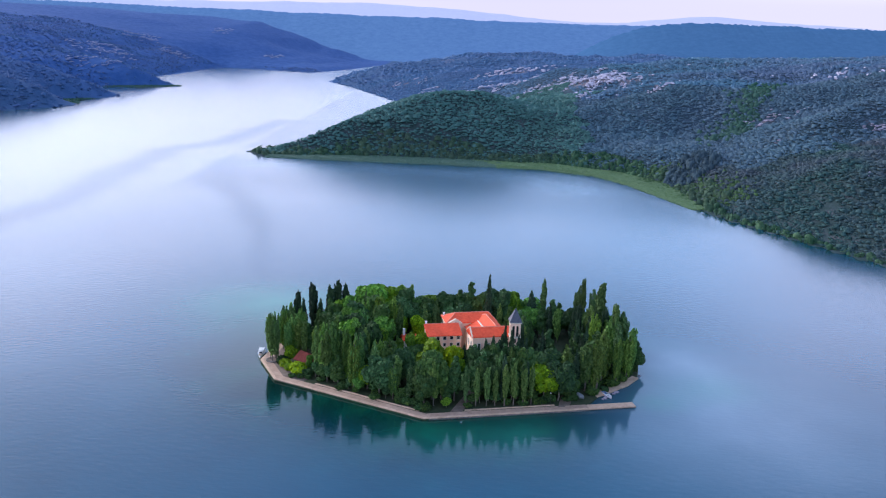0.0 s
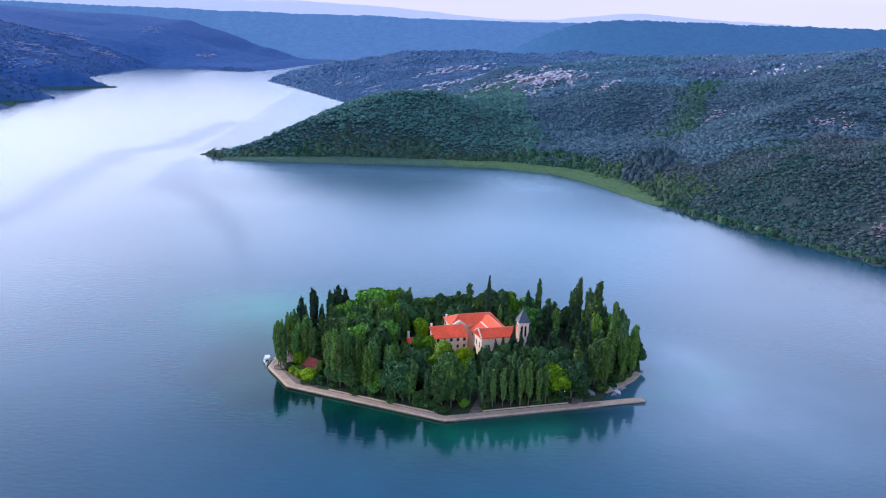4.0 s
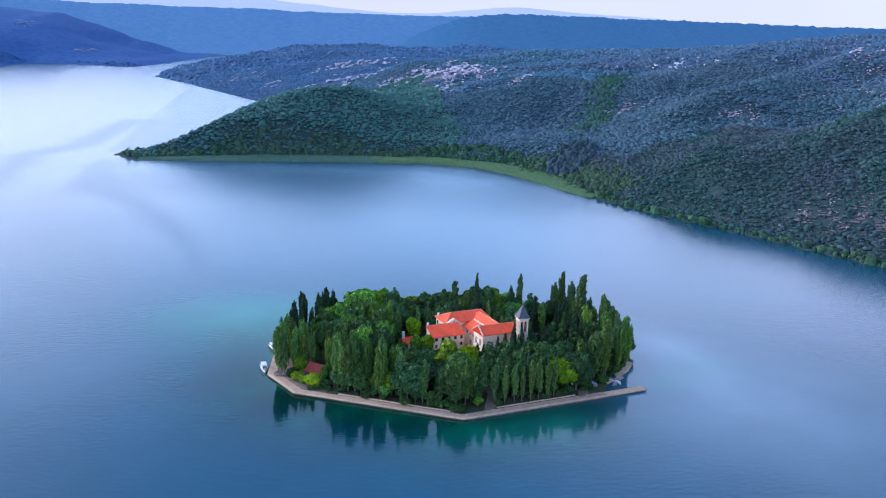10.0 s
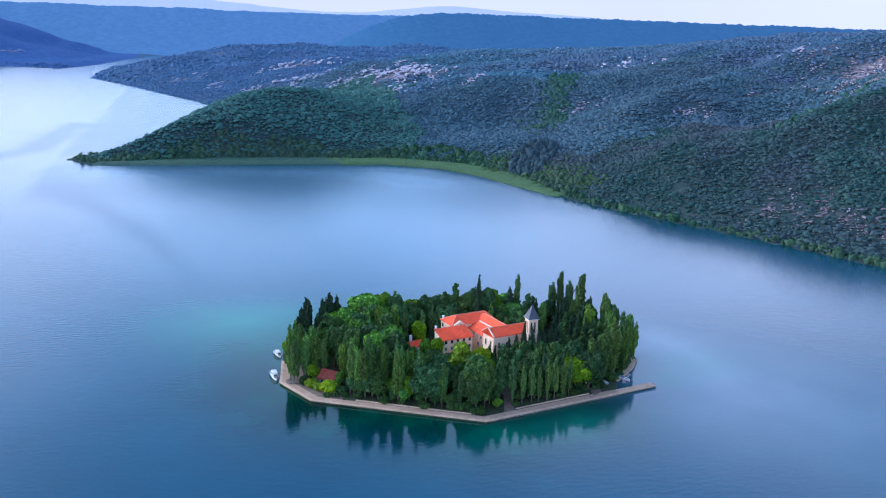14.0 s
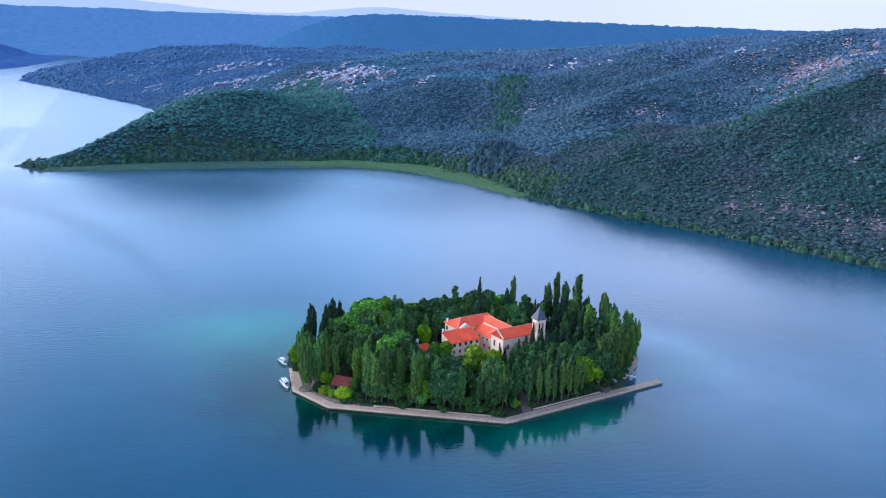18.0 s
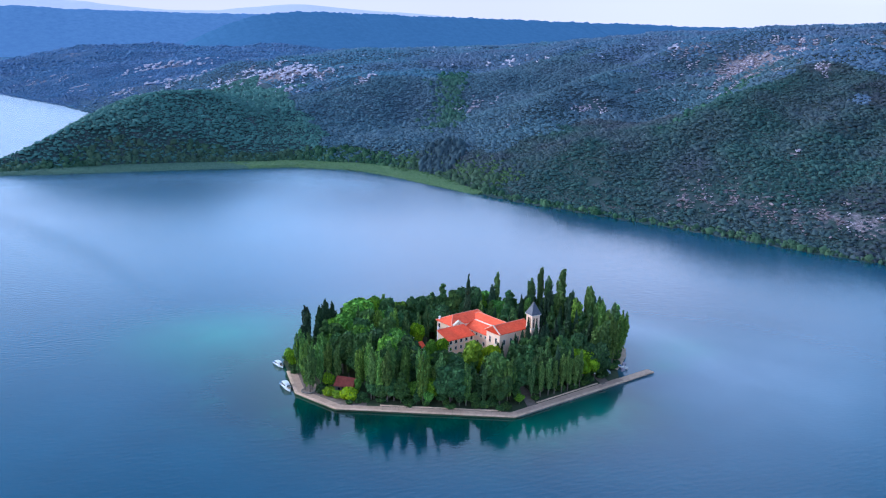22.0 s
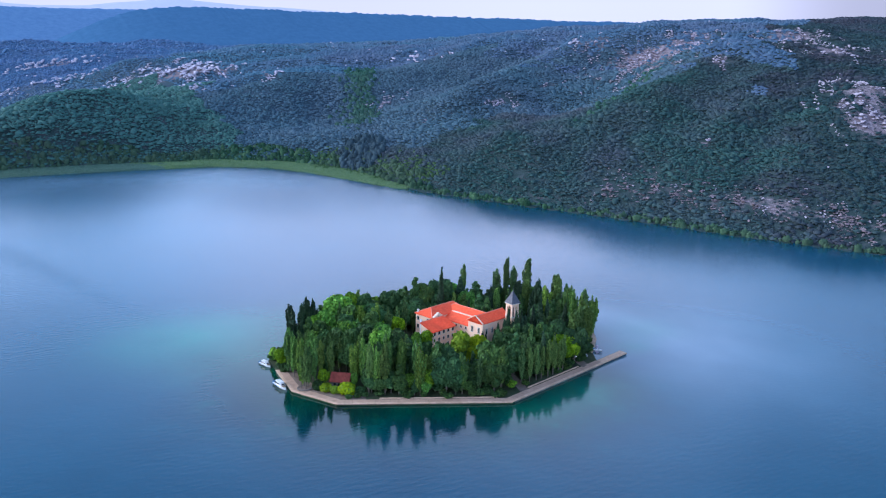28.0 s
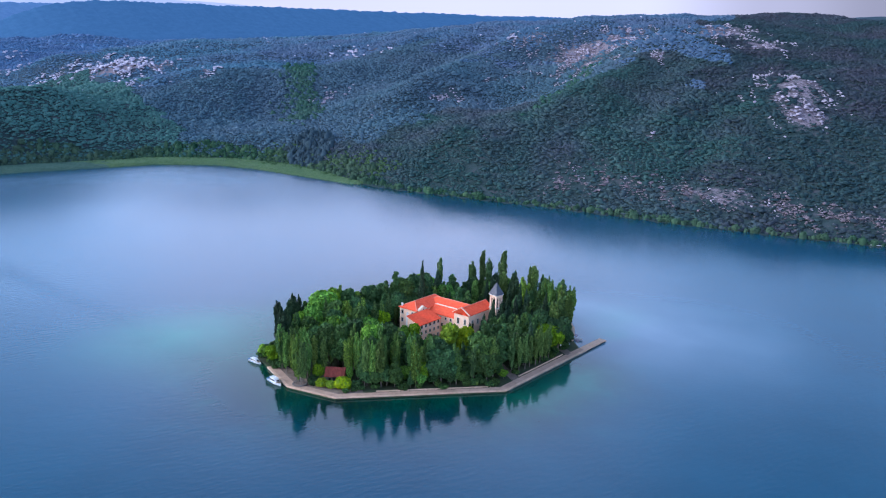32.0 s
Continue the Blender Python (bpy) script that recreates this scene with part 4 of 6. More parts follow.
quay = tagged(new("quay"), "pale stone quay running round the island shore", "quay", kind="structure")
QUAY_RUN = [(-60.5, 66), (-63, 45), (-54, 27), (0, 0), (54.5, 14.3)]
for a, b in zip(QUAY_RUN, QUAY_RUN[1:]):
    part("quay_wall", slab(strip(a, b, 0.06, 3.2), -4, 0.62), WALLSTONE, quay, "dark wet stone wall below the walkway")
    va, vb = Vector(a), Vector(b)
    count = max(2, round((vb - va).length / 2.6))
    for i in range(count):
        p, q = va.lerp(vb, (i + 0.008) / count), va.lerp(vb, (i + 0.992) / count)
        lift = 0.84 + 0.02 * math.sin(i * 2.3 + va.x)
        part("coping_stone", slab(strip(p, q, -0.08, 0.9), 0.5, lift, 0.04), STONE, quay)
        part("paving_slab", slab(strip(p, q, 0.94, 3.6), 0.5, lift - 0.05, 0.03), PAVING, quay)
pier = tagged(new("pier"), "narrow concrete boat pier reaching out from the quay", "pier")
pa, pb = Vector((54.6, 14.33)), Vector((70.5, 18.5))
part("deck", slab(strip(pa, pb, 0, 3.3), 0.42, 0.86, 0.05), STONE, pier)
part("edge_beam", slab(strip(pa, pb, 0.15, 0.6), 0.12, 0.41), WALLSTONE, pier)
part("edge_beam", slab(strip(pa, pb, 2.7, 3.15), 0.12, 0.41), WALLSTONE, pier)
for k in (0.12, 0.45, 0.78, 0.96):
    p = pa.lerp(pb, k)
    part("pile", slab(strip(p, p + (pb - pa).normalized() * 0.9, 0.4, 2.9), -5, 0.11), WALLSTONE, pier)

# low wall along the garden side of the walkway
wall = tagged(new("low_wall"), "low pale stone wall between walkway and trees", "wall", kind="structure")
for a, b, w, h in (((-41, 20.5), (-4, 2.0), 4.0, 1.02), ((14, 3.7), (44, 11.6), 4.1, 0.98)):
    va, vb = Vector(a), Vector(b)
    count = round((vb - va).length / 3.0)
    for i in range(count):
        p, q = va.lerp(vb, (i + 0.01) / count), va.lerp(vb, (i + 0.99) / count)
        part("wall_block", slab(strip(p, q, w, w + 0.55), 0.6, h + 0.03 * math.sin(i * 1.7), 0.05), STONE, wall)

for name, label, ring, z in (("path_west", "trodden gravel yard behind the landing", [(-60, 44), (-52, 30), (-44, 24.6), (-42, 29), (-50, 35), (-54, 42), (-54, 62), (-58, 64)], 0.76),
                             ("path_south", "brown earth path climbing from the quay", [(8, 5.6), (12, 6.6), (16, 20), (15, 34), (12, 34), (12.5, 20)], 0.78),
                             ("path_pier", "brown earth path beside the pier landing", [(44, 14.2), (48, 15.4), (50, 26), (46, 40), (43.5, 39), (46, 26)], 0.78)):
    tagged(outline_slab(name, ring, 0.5, z, PATH_SOIL), label, "path", kind="structure")
tagged(outline_slab("beach", [(58, 25), (64.3, 30.7), (70.8, 37.2), (75.8, 44.8), (73.8, 46.5), (69, 40.4), (62.4, 33.8), (57.2, 28.5)], 0.3, 0.77, STONE),
       "pale shingle beach beside the pier", "beach", kind="structure")

# ---- monastery ----
TURN = radians(15)
E1, E2 = Vector((math.cos(TURN), math.sin(TURN))), Vector((-math.sin(TURN), math.cos(TURN)))
PLACE = Matrix.Translation((15, 55, 0)) @ Matrix.Rotation(TURN, 4, "Z")
BASE = 0.7


def turned(bm):
    bm.transform(PLACE)
    return bm


def box_bm(u0, u1, v0, v1, z0, z1):
    return slab([(u0, v0), (u1, v0), (u1, v1), (u0, v1)], z0, z1)


def join(*bms):
    out = bmesh.new()
    for b in bms:
        me = bpy.data.meshes.new("tmp")
        b.to_mesh(me)
        b.free()
        out.from_mesh(me)
        bpy.data.meshes.remove(me)
    return out


def prism(points, depth_axis, a, b):
    """Extrude a closed profile of (across, z) along u or v from a to b."""
    bm = bmesh.new()
    def at(s, p):
        return (s, p[0], p[1]) if depth_axis == "u" else (p[0], s, p[1])
    one, two = [bm.verts.new(at(a, p)) for p in points], [bm.verts.new(at(b, p)) for p in points]
    n = len(points)
    bm.faces.new(one)
    bm.faces.new(two[::-1])
    for i in range(n):
        bm.faces.new((one[i], two[i], two[(i + 1) % n], one[(i + 1) % n]))
    bmesh.ops.recalc_face_normals(bm, faces=bm.faces)
    return bm


def roof_bm(u0, u1, v0, v1, eave, ridge, axis, hip0=0.0, hip1=0.0, over=0.45, thick=0.28):
    """A tiled roof with a ridge along u or v; hip0 and hip1: how far the ends slope in."""
    u0, u1, v0, v1 = u0 - over, u1 + over, v0 - over, v1 + over
    bm = bmesh.new()
    if axis == "u":
        m = (v0 + v1) / 2
        r = [(u0 + hip0, m), (u1 - hip1, m)]
    else:
        m = (u0 + u1) / 2
        r = [(m, v0 + hip0), (m, v1 - hip1)]
    rings = []
    for dz in (0, -thick):
        c = [bm.verts.new((x, y, eave + dz)) for x, y in ((u0, v0), (u1, v0), (u1, v1), (u0, v1))]
        t = [bm.verts.new((x, y, ridge + dz)) for x, y in r]
        if axis == "u":
            fs = [(c[0], c[1], t[1], t[0]), (c[2], c[3], t[0], t[1]), (c[3], c[0], t[0]), (c[1], c[2], t[1])]
        else:
            fs = [(c[1], c[2], t[1], t[0]), (c[3], c[0], t[0], t[1]), (c[0], c[1], t[0]), (c[2], c[3], t[1])]
        for k, q in enumerate(fs):
            bm.faces.new(q if dz == 0 else q[::-1])
        rings.append(c)
    for i in range(4):
        bm.faces.new((rings[1][i], rings[1][(i + 1) % 4], rings[0][(i + 1) % 4], rings[0][i]))
    return bm, r, (u0, u1, v0, v1)


def tile_rows(u0, u1, v0, v1, eave, ridge, axis, side, over=0.45):
    """Raised barrel-tile ribs running down one slope of a roof."""
    bm = bmesh.new()
    u0, u1, v0, v1 = u0 - over, u1 + over, v0 - over, v1 + over
    a0, a1 = (u0, u1) if axis == "u" else (v0, v1)
    m = (v0 + v1) / 2 if axis == "u" else (u0 + u1) / 2
    edge = {"lo": v0 if axis == "u" else u0, "hi": v1 if axis == "u" else u1}[side]
    n = int((a1 - a0) / 0.55)
    for i in range(n):
        s = a0 + (i + 0.5) * (a1 - a0) / n
        w = 0.13
        pts = []
        for q, z in ((edge, eave), (m, ridge)):
            for ds, dz in ((-w, 0.0), (0, 0.10), (w, 0.0)):
                p = (s + ds, q, z + dz) if axis == "u" else (q, s + ds, z + dz)
                pts.append(bm.verts.new(p))
        bm.faces.new((pts[0], pts[1], pts[4], pts[3]))
        bm.faces.new((pts[1], pts[2], pts[5], pts[4]))
    return bm


def ridge_cap(p, q, z0, z1, parent, mat):
    """A row of half-round ridge tiles from p to q."""
    a, b = Vector((*p, z0)), Vector((*q, z1))
    d = (b - a)
    n = Vector((-d.y, d.x, 0)).normalized() * 0.17
    bm = bmesh.new()
    rows = []
    for s in (a, b):
        rows.append([bm.verts.new(s + n * k + Vector((0, 0, h))) for k, h in ((-1, -0.06), (-0.55, 0.12), (0, 0.18), (0.55, 0.12), (1, -0.06))])
    for i in range(4):
        bm.faces.new((rows[0][i], rows[0][i + 1], rows[1][i + 1], rows[1][i]))
    return part("ridge_tiles", turned(bm), mat, parent, "mortared row of pale ridge tiles")


def window(parent, u, v, z, w, h, face, arched=False):
    """A window set in a wall: frame, dark pane and stone sill. face: the wall's outward side."""
    du, dv = {"s": (0, -1), "w": (-1, 0), "e": (1, 0), "n": (0, 1)}[face]
    def blk(w0, w1, z0, z1, o0, o1):
        if du == 0:
            ys = sorted((v + dv * o0, v + dv * o1))
            return box_bm(u + w0, u + w1, ys[0], ys[1], z0, z1)
        xs = sorted((u + du * o0, u + du * o1))
        return box_bm(xs[0], xs[1], v + w0, v + w1, z0, z1)
    t = 0.16
    bm = join(blk(-w / 2 - t, -w / 2, z - h / 2, z + h / 2, 0.0, 0.1), blk(w / 2, w / 2 + t, z - h / 2, z + h / 2, 0.0, 0.1),
              blk(-w / 2 - t, w / 2 + t, z + h / 2, z + h / 2 + t, 0.0, 0.11))
    fr = part("window", turned(bm), TRIM, parent, "stone framed window")
    part("pane", turned(blk(-w / 2, w / 2, z - h / 2, z + h / 2, 0.0, 0.03)), PANE, fr, "dark glass pane")
    part("sill", turned(blk(-w / 2 - 0.25, w / 2 + 0.25, z - h / 2 - 0.14, z - h / 2, 0.0, 0.2)), TRIM, fr)
    if arched:
        part("bar", turned(blk(-0.04, 0.04, z - h / 2, z + h / 2, 0.03, 0.07)), TRIM, fr)
    return fr


def wing(name, label, u0, u1, v0, v1, eave, ridge, axis, hip0=0.0, hip1=0.0):
    thing = tagged(new(name), label, "building")
    mid, peak = ((v0 + v1) / 2 if axis == "u" else (u0 + u1) / 2), ridge - 0.3
    lo, hi = (v0, v1) if axis == "u" else (u0, u1)
    shell = box_bm(u0, u1, v0, v1, BASE, eave - 0.02)
    bms = [shell]
    s0, s1 = (u0, u1) if axis == "u" else (v0, v1)
    for at, hip in ((s0, hip0), (s1, hip1)):
        if hip == 0:
            bms.append(prism([(lo + 0.02, eave - 0.3), (hi - 0.02, eave - 0.3), (mid, peak)], axis, at, at + (0.5 if at == s0 else -0.5)))
    part("wall", turned(join(*bms)), RENDER_WALL, thing, "pale plastered stone walls")
    bm, r, ext = roof_bm(u0, u1, v0, v1, eave, ridge, axis, hip0, hip1)
    roof = part("roof", turned(bm), TILE, thing, "bright orange red clay tile roof")
    if hip0 == 0 and hip1 == 0:
        for side in ("lo", "hi"):
            part("tile_ribs", turned(tile_rows(u0, u1, v0, v1, eave, ridge, axis, side)), TILE, roof)
    ridge_cap(r[0], r[1], ridge, ridge, roof, CAP)
    if hip0:
        for c in ([(ext[0], ext[2]), (ext[0], ext[3])] if axis == "u" else [(ext[0], ext[2]), (ext[1], ext[2])]):
            ridge_cap(c, r[0], eave, ridge, roof, CAP)
    if hip1:
        for c in ([(ext[1], ext[2]), (ext[1], ext[3])] if axis == "u" else [(ext[0], ext[3]), (ext[1], ext[3])]):
            ridge_cap(c, r[1], eave, ridge, roof, CAP)
    return thing


north = wing("north_wing", "long pale monastery wing with hipped red roof", -7.7, 11.6, 10, 19.0, 12.5, 15.0, "u", 4.6, 2.4)
for v in (12.2, 17.6):
    for z in (10.6, 7.2):
        window(north, -7.7, v, z, 1.0, 1.5, "w")
east = wing("east_wing", "pale monastery wing joining church and cloister", 4.5, 11.5, -7, 15, 12.55, 14.85, "v", 0, 3.4)
low = tagged(new("guest_wing"), "three storey pale wing with low red roof", "building")
part("wall", turned(prism([(0.4, BASE), (6.8, BASE), (6.8, 13.0), (0.4, 10.85)], "u", -17.2, -4.4)), RENDER_WALL, low, "pale plastered stone walls")
low_roof = part("roof", turned(prism([(-0.15, 10.68), (7.0, 13.08), (7.0, 13.34), (-0.15, 10.94)], "u", -17.65, -4.1)), TILE, low, "bright orange red clay tile roof")
for k in range(24):
    u = -17.4 + k * 0.567
    part("tile_rib", turned(prism([(-0.15, 10.95), (6.98, 13.34), (6.98, 13.42), (-0.15, 11.03)], "u", u, u + 0.2)), TILE, low_roof)
ridge_cap((-17.6, 7.0), (-4.2, 7.0), 13.34, 13.34, low_roof, CAP)
for i in range(5):
    for z, w, h in ((9.8, 1.1, 1.25), (7.2, 0.9, 1.2), (4.4, 0.9, 1.2)):
        window(low, -16.0 + i * 2.6, 0.4, z, w, h, "s")
for v in (2.0, 5.2):
    for z in (9.6, 6.9, 4.2):
        window(low, -17.2, v, z, 0.9, 1.2, "w")
part("loggia_roof", turned(prism([(0.38, 3.9), (-2.5, 2.6), (-2.5, 2.4), (0.38, 3.65)], "u", -16.8, -8.0)), TILE, low, "lean-to red tile roof over the doorway")

# lean-to range along the cloister
lean = tagged(new("cloister_range"), "low monastery range with lean-to red roof", "building")
part("wall", turned(join(box_bm(-0.4, 4.46, -5.9, 9.95, BASE, 10.6), box_bm(4.0, 4.46, -5.9, 9.95, 10.5, 13.0))), RENDER_WALL, lean, "pale plastered wall with small windows")
lr = part("roof", turned(prism([(-0.9, 10.6), (4.3, 12.75), (4.3, 13.0), (-0.9, 10.85)], "v", -5.9, 9.95)), TILE, lean, "sloping red tile roof")
part("parapet", turned(box_bm(4.12, 4.40, -1.2, 9.0, 13.0, 13.28)), CREAM, lean, "pale parapet along the roof edge")
for i in range(5):
    window(lean, -0.4, -4.6 + i * 2.6, 9.5, 0.8, 0.9, "w")
for i in range(3):
    window(lean, -0.4, -4.4 + i * 3.4, 6.6, 0.9, 1.3, "w")

# stepped gable between the wings
gab = tagged(new("gable_wall"), "cream gable wall standing over the lower roofs", "building")
part("wall", turned(prism([(-7.4, BASE), (-2.2, BASE), (-2.2, 12.4), (-4.6, 14.0), (-7.4, 12.5)], "v", 9.0, 9.9)), CREAM, gab)
part("coping", turned(join(prism([(-2.0, 12.35), (-4.6, 14.05), (-4.6, 14.25), (-2.0, 12.55)], "v", 8.9, 9.98), prism([(-4.6, 14.05), (-7.5, 12.5), (-7.5, 12.7), (-4.6, 14.25)], "v", 8.9, 9.98))), CREAM, gab)
window(gab, -4.7, 9.0, 12.6, 0.7, 0.9, "s")

church = wing("church", "tall pale monastery church with gabled red roof", -3.9, 12.0, -13.7, -6.3, 14.8, 17.2, "u")
for v in (-11.8, -8.4):
    window(church, -3.9, v, 11.6, 0.9, 2.2, "w", True)
    window(church, -3.9, v, 6.2, 1.0, 1.6, "w")
for u in (-1.5, 2.0, 5.5):
    window(church, u, -13.7, 11.2, 0.9, 2.0, "s", True)
part("gable_coping", turned(join(prism([(-14.2, 14.75), (-10.0, 17.4), (-10.0, 17.65), (-14.2, 15.0)], "u", -4.45, -3.92),
                                 prism([(-10.0, 17.4), (-5.8, 14.75), (-5.8, 15.0), (-10.0, 17.65)], "u", -4.45, -3.92))), RENDER_WALL, church, "pale plastered gable edge")


def bell_tower():
    t = tagged(new("bell_tower"), "square pale bell tower with dark pyramid roof", "tower")
    m = Matrix.Translation((29.7, 42.2, 0)) @ Matrix.Rotation(radians(6), 4, "Z")
    def put(name, bm, mat, parent=t, label=""):
        bm.transform(m)
        return part(name, bm, mat, parent, label)
    w = 1.8
    put("shaft", box_bm(-w, w, -w, w, BASE, 15.4), RENDER_WALL, t, "pale plastered tower shaft")
    put("cornice", box_bm(-w - 0.18, w + 0.18, -w - 0.18, w + 0.18, 15.4, 15.75), TRIM)
    for a, b in ((-1, -1), (1, -1), (1, 1), (-1, 1)):
        xs, ys = sorted((a * w, a * (w - 0.62))), sorted((b * w, b * (w - 0.62)))
        put("corner_pier", box_bm(xs[0], xs[1], ys[0], ys[1], 15.75, 20.2), RENDER_WALL)
    for a in (-1, 1):
        for horiz in (True, False):
            o = sorted((a * w, a * (w - 0.6)))
            mid = box_bm(-0.25, 0.25, o[0], o[1], 15.75, 20.2) if horiz else box_bm(o[0], o[1], -0.25, 0.25, 15.75, 20.2)
            put("mullion", mid, RENDER_WALL)
            for c in (-1, 1):
                ring = []
                for k in range(9):
                    q = math.pi * k / 8
                    ring.append((c * 0.65 + 0.42 * math.cos(q), 19.3 + 0.6 * math.sin(q)))
                prof = [(c * 0.65 + 0.44, 20.2)] + ring + [(c * 0.65 - 0.44, 20.2)]
                put("arch", prism(prof, "v" if horiz else "u", o[0] + 0.02, o[1] - 0.02), RENDER_WALL)
    put("belfry_floor", box_bm(-w + 0.1, w - 0.1, -w + 0.1, w - 0.1, 15.76, 15.95), WALLSTONE)
    # solid dark block added so that the open arches look dark inside
    put("louvre", box_bm(-w + 0.7, w - 0.7, -w + 0.7, w - 0.7, 15.95, 20.2), PANE, t, "dark block put in for the shade of the bell chamber")
    put("upper_band", box_bm(-w - 0.02, w + 0.02, -w - 0.02, w + 0.02, 20.2, 20.9), RENDER_WALL)
    put("eaves", box_bm(-w - 0.4, w + 0.4, -w - 0.4, w + 0.4, 20.9, 21.15), TRIM)
    bm = bmesh.new()
    e = w + 0.5
    c = [bm.verts.new(p) for p in ((-e, -e, 21.15), (e, -e, 21.15), (e, e, 21.15), (-e, e, 21.15))]
    g = [bm.verts.new((p.co.x * 0.62, p.co.y * 0.62, 22.9)) for p in c]
    top = bm.verts.new((0, 0, 26.1))
    for i in range(4):
        j = (i + 1) % 4
        bm.faces.new((c[i], c[j], g[j], g[i]))
        bm.faces.new((g[i], g[j], top))
    bm.faces.new(c[::-1])
    put("roof", bm, SLATE, t, "dark grey slate pyramid roof")
    put("cross", join(box_bm(-0.05, 0.05, -0.05, 0.05, 26.0, 27.3), box_bm(-0.3, 0.3, -0.05, 0.05, 26.75, 26.87)), IRON, t, "small iron cross")
    for s in (-1, 1):
        put("slit", box_bm(-0.25, 0.25, -w - 0.04, -w, 11.5 + s * 2, 12.9 + s * 2), PANE)
        put("slit", box_bm(-w - 0.04, -w, -0.25, 0.25, 11.5 + s * 2, 12.9 + s * 2), PANE)


bell_tower()


def chimney(u, v, z0, z1, where=PLACE):
    c = tagged(new("chimney"), "white rendered chimney stack on the roof", "chimney")
    for name, bm in (("stack", box_bm(u - 0.3, u + 0.3, v - 0.3, v + 0.3, z0, z1)), ("cap", box_bm(u - 0.38, u + 0.38, v - 0.38, v + 0.38, z1, z1 + 0.16))):
        bm.transform(where)
        part(name, bm, WHITE, c)
    return c


chimney(-16.6, 7.4, 0.7, 14.2)
chimney(-7.2, 18.2, 12.4, 13.9)


def cottage(name, label, m, w, d, eave, ridge, roofmat, wallmat, stack):
    t = tagged(new(name), label, "cottage")
    body = join(box_bm(-w / 2, w / 2, -d / 2, d / 2, BASE, eave), prism([(-d / 2, eave), (d / 2, eave), (0, ridge - 0.15)], "u", -w / 2, w / 2))
    body.transform(m)
    part("wall", body, wallmat, t)
    bm, r, ext = roof_bm(-w / 2, w / 2, -d / 2, d / 2, eave, ridge, "u", 0, 0, 0.35, 0.2)
    ribs = join(tile_rows(-w / 2, w / 2, -d / 2, d / 2, eave, ridge, "u", "lo", 0.35), tile_rows(-w / 2, w / 2, -d / 2, d / 2, eave, ridge, "u", "hi", 0.35))
    bm.transform(m)
    ribs.transform(m)
    roof = part("roof", bm, roofmat, t)
    part("tile_ribs", ribs, roofmat, roof)
    for x in (-w / 4, w / 4):
        b = box_bm(x - 0.4, x + 0.4, -d / 2 - 0.05, -d / 2, eave - 1.6, eave - 0.6)
        b.transform(m)
        part("window", b, PANE, t)
    b = box_bm(-0.45, 0.45, -d / 2 - 0.06, -d / 2, BASE, BASE + 2.0)
    b.transform(m)
    part("door", b, IRON, t)
    if stack:
        b = box_bm(-w / 2 + 0.2, -w / 2 + 1.0, -0.4, 0.4, eave, ridge + 2.4)
        b.transform(m)
        part("chimney_stack", b, WHITE, t)
    return t


cottage("garden_house", "small white outbuilding with red roof and chimney", pose(-9.6, 63.6, 0, 0, 0, 15), 5.2, 4.6, 5.2, 6.9, TILE, WHITE, True)
cottage("landing_kiosk", "low kiosk with a dark red roof behind the landing", pose(-45.2, 41.8, 0, 0, 0, -40), 6.6, 6.4, 3.1, 5.5, RUSTTILE, WALLSTONE, False)
cottage("shore_hut", "tiny white hut on the far shore", pose(-97, 604, 0.6, 0, 0, 5), 5.0, 4.0, 3.0, 4.4, WHITE, WHITE, False)

# ---- trees ----
def leaf_cloud(blobs, count, leaf, seed, droop=0.0, tall=0.0, loose=1.10):
    """Sprays of leaves over a set of ellipsoids (centre, radii), leaving out those buried inside."""
    rng = np.random.default_rng(seed)
    c = np.array([b[0] for b in blobs], float)
    r = np.array([b[1] for b in blobs], float)
    area = (r[:, 0] * r[:, 2] + r[:, 0] * r[:, 1]) ** 1.0
    pick = rng.choice(len(blobs), count * 2, p=area / area.sum())
    d = rng.normal(size=(count * 2, 3))
    d /= np.linalg.norm(d, axis=1)[:, None]
    p = c[pick] + d * r[pick] * rng.uniform(0.78, 1.0, (count * 2, 1)) * np.concatenate([rng.uniform(1.0, loose, (count * 2, 1))] * 2 + [np.full((count * 2, 1), 1.06)], 1)
    deep = np.zeros(len(p), bool)
    for i in range(len(blobs)):
        q = (((p - c[i]) / r[i]) ** 2).sum(1)
        deep |= (q < 0.58) & (pick != i)
    p, d, pick = p[~deep][:count], d[~deep][:count], pick[~deep][:count]
    n = len(p)
    nor = d / r[pick]
    nor /= np.linalg.norm(nor, axis=1)[:, None]
    nor = nor + rng.normal(size=(n, 3)) * 0.55 + np.array([0, 0, 0.25])
    nor /= np.linalg.norm(nor, axis=1)[:, None]
    side = np.cross(nor, rng.normal(size=(n, 3)))
    side /= np.linalg.norm(side, axis=1)[:, None]
    if tall:
        # sprays that point upwards, as on a poplar or cypress
        rise = np.array([0, 0, 1.0]) + rng.normal(size=(n, 3)) * 0.28
        side = rise - nor * (rise * nor).sum(1)[:, None]
        side /= np.linalg.norm(side, axis=1)[:, None] + 1e-6
    up = np.cross(nor, side)
    sz = leaf * rng.lognormal(0, 0.3, (n, 1))
    a, b = side * sz * (1 + tall), up * sz * 0.8 * (1 - 0.3 * tall)
    fold = nor * sz * 0.3
    v = np.stack([p - a - b * 0.6, p + a * 0.2 - b + fold, p + a + b * 0.5, p - a * 0.3 + b + fold], 1)
    v[..., 2] -= droop
    return v.reshape(-1, 3), np.arange(n * 4).reshape(-1, 4)


